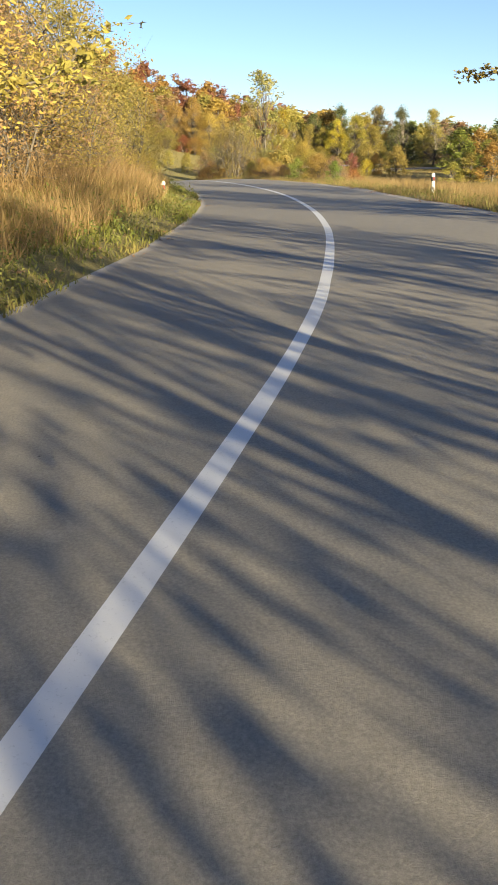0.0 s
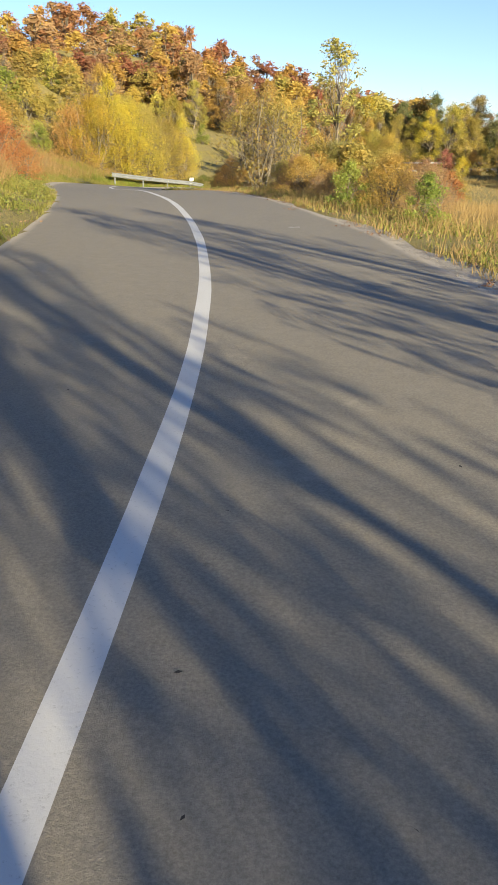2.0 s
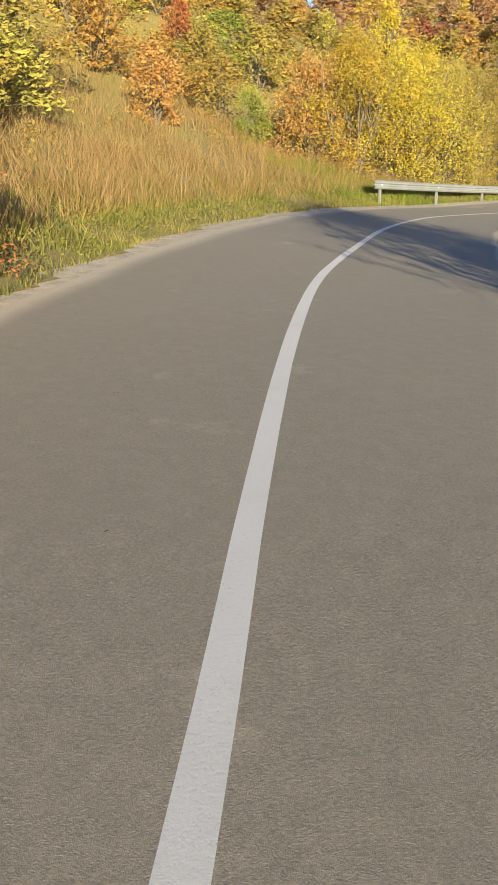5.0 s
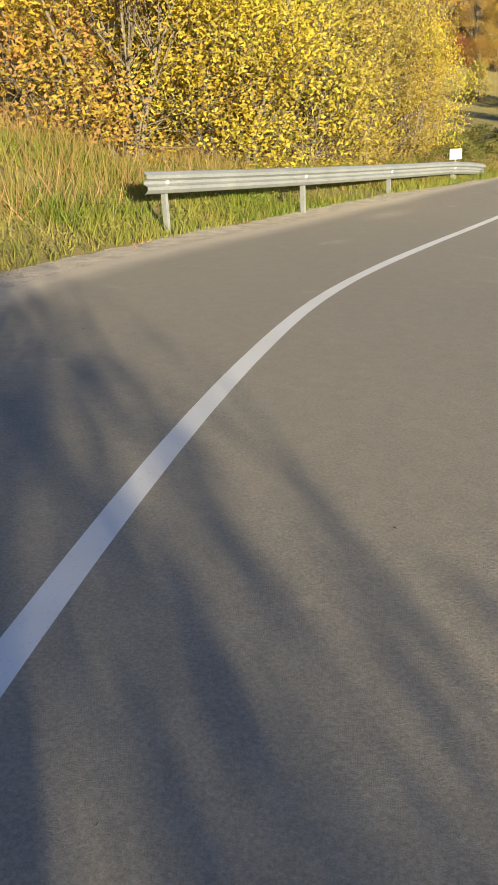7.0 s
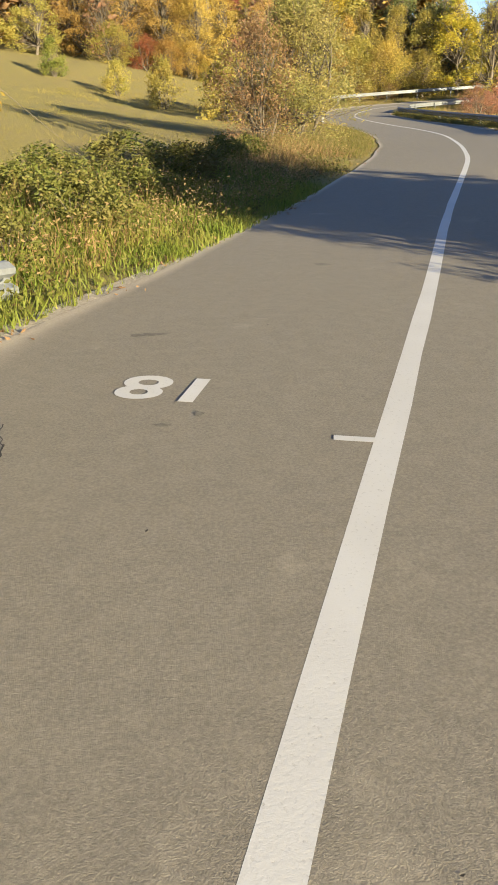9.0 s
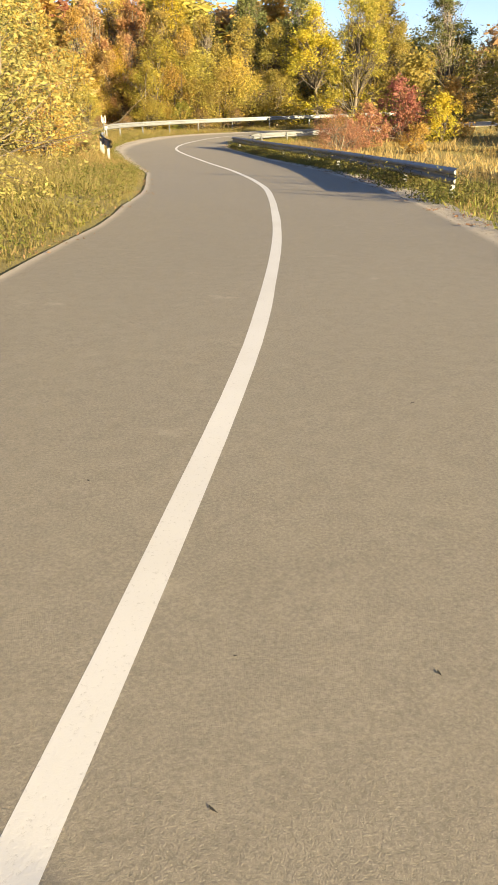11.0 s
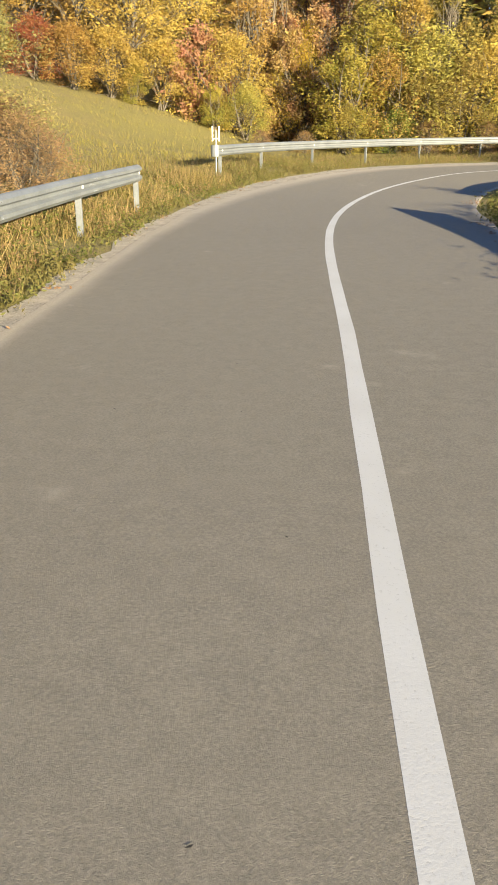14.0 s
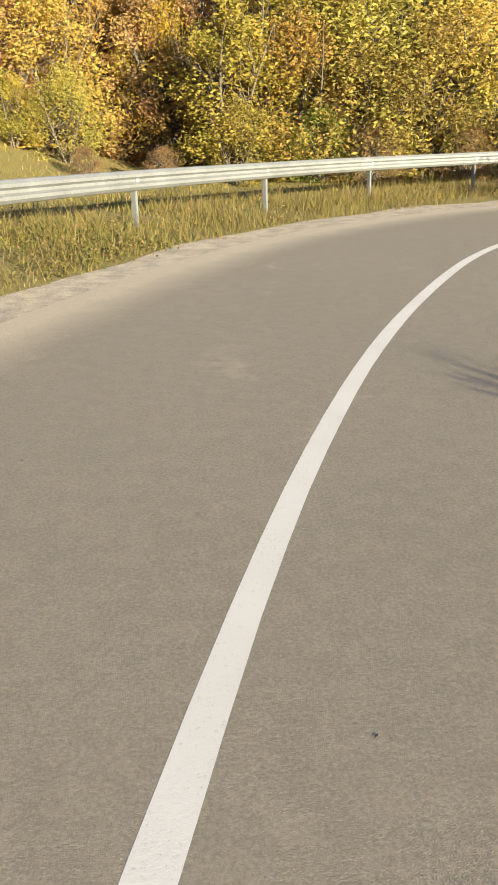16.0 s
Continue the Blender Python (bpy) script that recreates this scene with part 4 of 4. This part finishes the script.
weeds("weed_patch", "leafy weeds beside dry grass", WEED, 43, 24000, 4, 165, 0.4, 2.8, 1, 0.17, 0.048)
weeds("fallen_leaves", "fallen brown leaves along the road's edge", BROWN, 44, 4500, -2, 165, -0.2, 0.7, -1, 0.01, 0.045)
weeds("fallen_leaves", "fallen brown leaves along the road's edge", BROWN, 45, 5000, -2, 165, -0.2, 0.9, 1, 0.01, 0.045)
weeds("weed_patch", "brown seed heads of dead weeds on the verge", BROWN, 49, 16000, 84, 112, 0.5, 4.0, -1, 0.5, 0.035)
grass("dry_grass", "dry stalks among green verge grass", STRAW, 34, 9000, 84, 112, 0.5, 4.5, -1, 0.5, 0.008)
weeds("weed_patch", "dark leafy weeds crowding the guardrail's posts", WEED, 50, 26000, 118, 152, 0.1, 1.5, 1, 0.34, 0.05)
grass("dry_grass", "straw-coloured dry stalks under the short guardrail", STRAW, 36, 6000, 134, 156, 0.45, 1.9, -1, 0.42, 0.008)
weeds("weed_patch", "leafy green and brown weeds under the guardrail", WEED, 53, 30000, 128, 162, 0.05, 2.4, -1, 0.17, 0.045)
weeds("weed_patch", "dead brown weeds under the guardrail", BROWN, 54, 16000, 128, 178, 0.2, 2.6, -1, 0.24, 0.035)
weeds("bank_weeds", "olive and rust weeds on the grassy bank", OLIVE, 46, 26000, 30, 96, 4, 26, -1, 0.5, 0.10)


# ---------- gravel shoulders ----------
def shoulder(name, y0, y1, outer, side, lift=-0.004):
    i = np.where((MID[:, 1] >= y0) & (MID[:, 1] <= y1))[0]
    grow = np.zeros(len(MID))
    grow[i] = smooth(0, 18, np.minimum(np.arange(len(i)), len(i) - 1 - np.arange(len(i))))
    reach = outer + (VERGE - LEFT_EDGE if side < 0 else 0)
    out = 0.06 + np.maximum((reach + wander(0.12, 3) + wander(0.10, 9)) * grow, 0.02)
    if side < 0:
        ob = strip(name, -LEFT_EDGE - out, -LEFT_EDGE + 0.25, lift, GRAVEL, i[0], i[-1] + 1, (0.07, 0))
    else:
        ob = strip(name, RIGHT_EDGE - 0.25, RIGHT_EDGE + out, lift, GRAVEL, i[0], i[-1] + 1, (0, 0.07))
    return tagged(ob, "pale gravel shoulder along the asphalt's edge", "gravel shoulder", kind="structure")


shoulder("gravel_shoulder_1", 42, 98, 0.12, -1)
shoulder("gravel_shoulder_2", 132, 176, 0.12, -1)
shoulder("gravel_shoulder_3", 6, 58, 0.12, 1)
shoulder("gravel_shoulder_4", 94, 138, 0.5, 1)


def pebbles(name, seed, count, y0, y1, near, far, side):
    rg, p, _ = scatter(seed, count, y0, y1, near, far, side)
    k = len(p)
    r = rg.uniform(0.004, 0.010, (k, 1, 1)) * rg.uniform(0.7, 1.3, (k, 1, 3))
    unit = np.array([(1, 0, 0), (-0.6, 0.8, 0), (-0.5, -0.9, 0), (0.1, 0.1, 0.9), (0, 0, -0.6)])
    _, d, z = beside(p[:, 0], p[:, 1])
    p[:, 2] = np.maximum(p[:, 2], z + 0.006)
    v = (p[:, None] + unit[None] * r).reshape(-1, 3)
    f = (5 * np.arange(k)[:, None, None] + np.array([(0, 1, 3), (1, 2, 3), (2, 0, 3), (1, 0, 4), (2, 1, 4), (0, 2, 4)])[None]).reshape(-1, 3)
    return tagged(mesh_ob(name, pydata(name, v, f), STONE), "small loose stones on the shoulder", "stones", kind="stuff")


pebbles("loose_stones", 51, 900, 54, 90, -0.3, 0.9, -1)
pebbles("loose_stones", 52, 700, 130, 165, -0.3, 1.0, -1)
pebbles("loose_stones", 53, 1400, 6, 56, -0.2, 1.0, 1)
pebbles("loose_stones", 54, 1200, 100, 136, -0.2, 0.7, 1)


# ---------- guardrails ----------
def along(points, spacing):
    """Even steps along a smooth plan line: places, directions."""
    c = catmull([(x, y, 0) for x, y in points], 0.1)[:, :2]
    s = np.concatenate([[0], np.cumsum(np.hypot(*np.diff(c, axis=0).T))])
    n_ = max(2, int(round(s[-1] / spacing)) + 1)
    at = np.linspace(0, s[-1], n_)
    p = np.column_stack([np.interp(at, s, c[:, 0]), np.interp(at, s, c[:, 1])])
    d = np.gradient(p, axis=0)
    return p, d / np.linalg.norm(d, axis=1)[:, None]


PROFILE = [(-0.155, 0.0), (-0.145, 0.028), (-0.10, 0.075), (-0.055, 0.075), (-0.02, 0.012), (0.02, 0.012), (0.055, 0.075), (0.10, 0.075), (0.145, 0.028), (0.155, 0.0)]


bolt_shape = bmesh.new()
bmesh.ops.create_icosphere(bolt_shape, subdivisions=1, radius=0.014)
BOLT = bpy.data.meshes.new("bolt")
bolt_shape.to_mesh(BOLT)
bolt_shape.free()


def guardrail(points, facing, top=0.74, tops=None, label="", cap_start=False, dip_end=0.0, post_every=4.0):
    """A W-beam rail on posts along a plan line. facing: 1 where the road lies to the right of its run, else -1."""
    p, d = along(points, 0.5)
    z = terrain(p[:, 0], p[:, 1])
    run = np.linspace(-1, 1, len(z))
    z = np.polyval(np.polyfit(run, z, 3), run)
    z = (z + top if tops is None else np.polyval(np.polyfit((-1, 0, 1), tops, 2), run)) - 0.155
    if dip_end:
        z -= dip_end * np.clip(np.linspace(-3, 1, len(z)), 0, 1) ** 2
    out = np.column_stack([d[:, 1], -d[:, 0]]) * facing
    root = tagged(new("guardrail"), label or "galvanised steel guardrail on posts beside the road", "guardrail")
    root.location = (p[0, 0], p[0, 1], z[0] - top)
    inv = Matrix.Translation(-root.location)
    every = 8
    k0 = 0
    while k0 < len(p) - 1:
        k1 = min(k0 + every, len(p) - 1)
        v, f = [], []
        shift = 0.004 if (k0 // every) % 2 else 0.0
        for thick in (0.0, 0.004):
            for k in range(k0, k1 + 1):
                for h, o in PROFILE:
                    q = p[k] + out[k] * (o + 0.06 + shift - thick)
                    v.append((q[0], q[1], z[k] + h))
        w, rows_n = len(PROFILE), k1 - k0 + 1
        for layer in (0, 1):
            for a in range(rows_n - 1):
                for c in range(w - 1):
                    b = layer * rows_n * w + a * w + c
                    f.append((b, b + 1, b + w + 1, b + w))
        for a in range(rows_n - 1):
            for c in (0, w - 1):
                b = a * w + c
                f.append((b, b + w, rows_n * w + b + w, rows_n * w + b))
        beam = part("beam", pydata("beam", v, f), ZINC, root)
        beam.matrix_parent_inverse = inv
        if k0:
            for hh in (-0.09, 0.0, 0.09):
                for dd in (-0.06, 0.06):
                    q = p[k0] + out[k0] * (0.142 if hh else 0.078) + d[k0] * dd
                    bolt = part("bolt", BOLT, ZINC, beam)
                    bolt.location = (q[0], q[1], z[k0] + hh)
        k0 = k1
    step = int(post_every / 0.5)
    for k in list(range(1, len(p), step)):
        bm = bmesh.new()
        turn = Matrix.Rotation(math.atan2(d[k, 1], d[k, 0]), 4, "Z")
        g = ground_at(*p[k])
        hgt = z[k] + 0.10 - g + 0.3
        box(bm, (0.055, 0.10, hgt), (*p[k], g - 0.3 + hgt / 2), turn, 0.008)
        box(bm, (0.07, 0.07, 0.2), (*(p[k] + out[k] * 0.055), z[k]), turn, 0.006)
        part("post", bm, ZINC, root).matrix_parent_inverse = inv
        bm = bmesh.new()
        box(bm, (0.06, 0.012, 0.05), (*(p[k] + out[k] * 0.085), z[k]), turn, 0.004)
        part("reflector", bm, WHITE, root, "small white reflector").matrix_parent_inverse = inv
    if cap_start:
        bm = bmesh.new()
        turn = Matrix.Rotation(math.atan2(d[0, 1], d[0, 0]), 4, "Z")
        r = bmesh.ops.create_cone(bm, cap_ends=True, segments=14, radius1=0.13, radius2=0.13, depth=0.32, matrix=Matrix.Translation((*(p[0] + out[0] * 0.02), z[0])) @ turn @ Matrix.Diagonal((0.75, 1.0, 1, 1)))
        part("end_cap", bm, ZINC, root, "rounded steel end piece").matrix_parent_inverse = inv
    return root


guardrail([(-13.9, 79.8), (-12.6, 83.6), (-11.35, 87.6), (-10.2, 91.0), (-9.3, 93.9)], 1, 0.78, (0.61, 0.06, -0.42), "weathered steel guardrail with its end bent down in grass", dip_end=0.12)
guardrail([(-0.22, 137.7), (-0.3, 141), (-0.28, 145), (-0.1, 148.8)], 1, 0.84, (-0.04, 0.12, 0.29), "short weathered steel guardrail with an extra strip on its end", post_every=3.5)
guardrail([(0.46, 158.0), (1.32, 161.5), (2.94, 165.0), (5.05, 168.2), (8.1, 171.8), (11.6, 174.4), (16, 176.4), (22, 177.6), (31, 178)], 1, 0.80, (0.69, 1.13, 1.38), "long pale steel guardrail round the outside of the bend", cap_start=True)
guardrail([(5.5, 119), (6.3, 124), (7.0, 130), (7.25, 136), (7.2, 142), (6.85, 148.6)], -1, 0.55, None, "dark steel guardrail in shade, overgrown with weeds")
guardrail([(8.9, 153.6), (10.3, 157.6), (13, 161), (17, 163.8), (22, 165.6)], -1, 0.66, None, "pale steel guardrail inside the bend behind a shrub")


# ---------- small things by the road ----------
def marker_post(x, y, height, label):
    root = tagged(new("marker_post"), label, "marker post")
    root.matrix_world = pose(x, y, ground_at(x, y), 2, -3, 12)
    bm = bmesh.new()
    box(bm, (0.11, 0.07, height + 0.2), (0, 0, height / 2 - 0.1), None, 0.02)
    part("post", bm, WHITE, root)
    bm = bmesh.new()
    box(bm, (0.112, 0.074, 0.14), (0, 0, height - 0.17), None, 0.004)
    part("band", bm, DARK, root, "black slanting band")
    bm = bmesh.new()
    box(bm, (0.05, 0.01, 0.11), (0, -0.041, height - 0.17), None, 0.003)
    part("reflector", bm, RED, root, "red reflector")
    return root


marker_post(5.95, 26.3, 0.66, "leaning white marker post in dry grass")
marker_post(-2.5, 23.4, 0.34, "white marker post half hidden in weeds")


def plate_sign():
    root = tagged(new("plate_sign"), "small square white plate behind the guardrail's end", "sign")
    root.matrix_world = pose(-9.97, 92.02, -1.025, 0, 0, 20)
    bm = bmesh.new()
    bmesh.ops.create_cone(bm, cap_ends=True, segments=10, radius1=0.025, radius2=0.025, depth=1.3, matrix=Matrix.Translation((0, 0.03, 0.35)))
    part("post", bm, ZINC, root)
    bm = bmesh.new()
    box(bm, (0.32, 0.012, 0.25), (0, 0, 0.90), None, 0.004)
    plate = part("plate", bm, WHITE, root)
    for k, (dx, dz, w) in enumerate(((-0.01, 0.03, 0.09), (0.012, -0.02, 0.11))):
        bm = bmesh.new()
        box(bm, (w, 0.004, 0.022), (dx, -0.009, 0.89 + dz))
        part("bar", bm, DARK, plate, "dark bar of writing")
    return root


plate_sign()


def twin_marker():
    root = tagged(new("twin_marker"), "steel post with two narrow white boards at the guardrail's start", "road marker")
    x, y = 0.45, 158.55
    root.matrix_world = pose(x, y, ground_at(x, y), 0, 0, 10)
    bm = bmesh.new()
    bmesh.ops.create_cone(bm, cap_ends=True, segments=10, radius1=0.03, radius2=0.03, depth=1.6, matrix=Matrix.Translation((0, 0, 0.5)))
    part("post", bm, ZINC, root)
    for dx in (-0.1, 0.1):
        bm = bmesh.new()
        box(bm, (0.04, 0.02, 0.42), (dx, -0.035, 1.19), None, 0.005)
        part("board", bm, WHITE, root, "narrow white board")
    bm = bmesh.new()
    box(bm, (0.2, 0.01, 0.03), (0, -0.03, 1.05), None, 0.003)
    part("bracket", bm, ZINC, root)
    return root


twin_marker()


# ---------- markings, cracks and stains on the road ----------
def road_z(x, y):
    return float(beside([x], [y])[2][0])


def number_marking(x, y, turn):
    cu = bpy.data.curves.new("number_marking", "FONT")
    cu.body, cu.size, cu.align_x, cu.align_y, cu.offset = "18", 0.56, "CENTER", "CENTER", 0.012
    tmp = bpy.data.objects.new("number_marking", cu)
    me = bpy.data.meshes.new_from_object(tmp)
    bpy.data.objects.remove(tmp)
    me.materials.clear()
    ob = mesh_ob("number_marking", me, PAINT)
    me.transform(pose(x, y, 0, 0, 0, turn))
    for q in me.vertices:
        q.co.z = road_z(q.co.x, q.co.y) + 0.003
    return tagged(ob, "white stencilled number 18 painted on the asphalt", "road marking")


number_marking(-7.9, 91.53, 166)


def flat_patch(name, label, category, material, pts, lift=0.003):
    v = [(x, y, road_z(x, y) + lift) for x, y in pts]
    ob = mesh_ob(name, pydata(name, v, [tuple(range(len(v)))]), material)
    return tagged(ob, label, category)


flat_patch("tick_mark", "short white paint tick beside the dividing line", "road marking", PAINT, [(-7.15, 90.72), (-6.97, 90.68), (-6.96, 90.74), (-7.14, 90.78)], 0.003)


def crack(name, pts, width, seed):
    rg = np.random.RandomState(seed)
    c = catmull([(x, y, 0) for x, y in pts], 0.045)[:, :2]
    c[1:-1] += rg.normal(0, 0.009, (len(c) - 2, 2))
    d = np.gradient(c, axis=0)
    d /= np.linalg.norm(d, axis=1)[:, None]
    nrm = np.column_stack([-d[:, 1], d[:, 0]]) * (width * rg.uniform(0.15, 1.5, (len(c), 1)))
    l, r = c + nrm, c - nrm
    zz = beside(c[:, 0], c[:, 1])[2] + 0.002
    v = np.concatenate([np.column_stack([l, zz]), np.column_stack([r, zz])])
    k = len(c)
    f = [(i, i + 1, k + i + 1, k + i) for i in range(k - 1)]
    return tagged(mesh_ob(name, pydata(name, v, f), CRACK), "dark jagged crack across the asphalt", "crack", kind="structure")


crack("crack_1", [(-9.05, 89.0), (-8.77, 87.6), (-8.63, 86.63)], 0.0048, 1)
crack("crack_2", [(-8.66, 91.0), (-8.6, 90.7), (-8.53, 90.2)], 0.004, 2)
crack("crack_3", [(3.4, 40.8), (3.1, 41.6), (2.7, 42.6)], 0.015, 4)
crack("crack_4", [(-8.61, 86.5), (-8.52, 86.25), (-8.47, 86.05)], 0.0025, 5)
flat_patch("paint_dash", "short worn white paint dash on the asphalt", "road marking", PAINT, [(1.31, 33.68), (1.5, 33.74), (1.49, 33.8), (1.3, 33.74)])


def stain(x, y, long, wide, turn, seed):
    """A dark uneven spot of old oil or tar."""
    rg = np.random.RandomState(seed)
    a = np.linspace(0, 2 * math.pi, 22, endpoint=False)
    r = 1 + 0.28 * np.sin(2 * a + seed) + 0.2 * np.sin(5 * a + 2 * seed) + rg.normal(0, 0.10, 22)
    u, w, c, q = long * r * np.cos(a), wide * r * np.sin(a), math.cos(turn), math.sin(turn)
    return flat_patch("stain", "dark oil stain on the asphalt", "stain", STAIN, list(zip(x + u * c - w * q, y + u * q + w * c)), 0.0025)


for k, (x, y, long, wide) in enumerate(((-9.34, 87.18, 0.05, 0.05), (-7.75, 91.1, 0.02, 0.04), (-6.5, 95.55, 0.05, 0.10), (-7.92, 90.95, 0.02, 0.04), (-8.1, 92.7, 0.05, 0.10), (-9.9, 88.4, 0.05, 0.07))):
    stain(x, y, long, wide, 0.4 * k, k)


def scraps(name, label, seed, count, y0, y1, material, size):
    """Small dark bits lying on the asphalt."""
    rg = np.random.RandomState(seed)
    inside = np.where((MID[:, 1] >= y0) & (MID[:, 1] <= y1))[0]
    i = rg.choice(inside, count)
    p = MID[i, :2] + RIGHT[i] * (rg.uniform(0.25, 2.4, (count, 1)) * rg.choice((-1, 1), (count, 1)))
    c = np.column_stack([p, MID[i, 2] + 0.004])
    v, f = leaf_quads(rg, c, size, 0.04)
    v[:, 2] = beside(v[:, 0], v[:, 1])[2] + 0.002
    return tagged(mesh_ob(name, pydata(name, v, f), material), label, "litter", kind="stuff")


scraps("dead_leaves", "small dark bits of leaf and dirt on the asphalt", 61, 460, 0, 165, CRACK, 0.02)
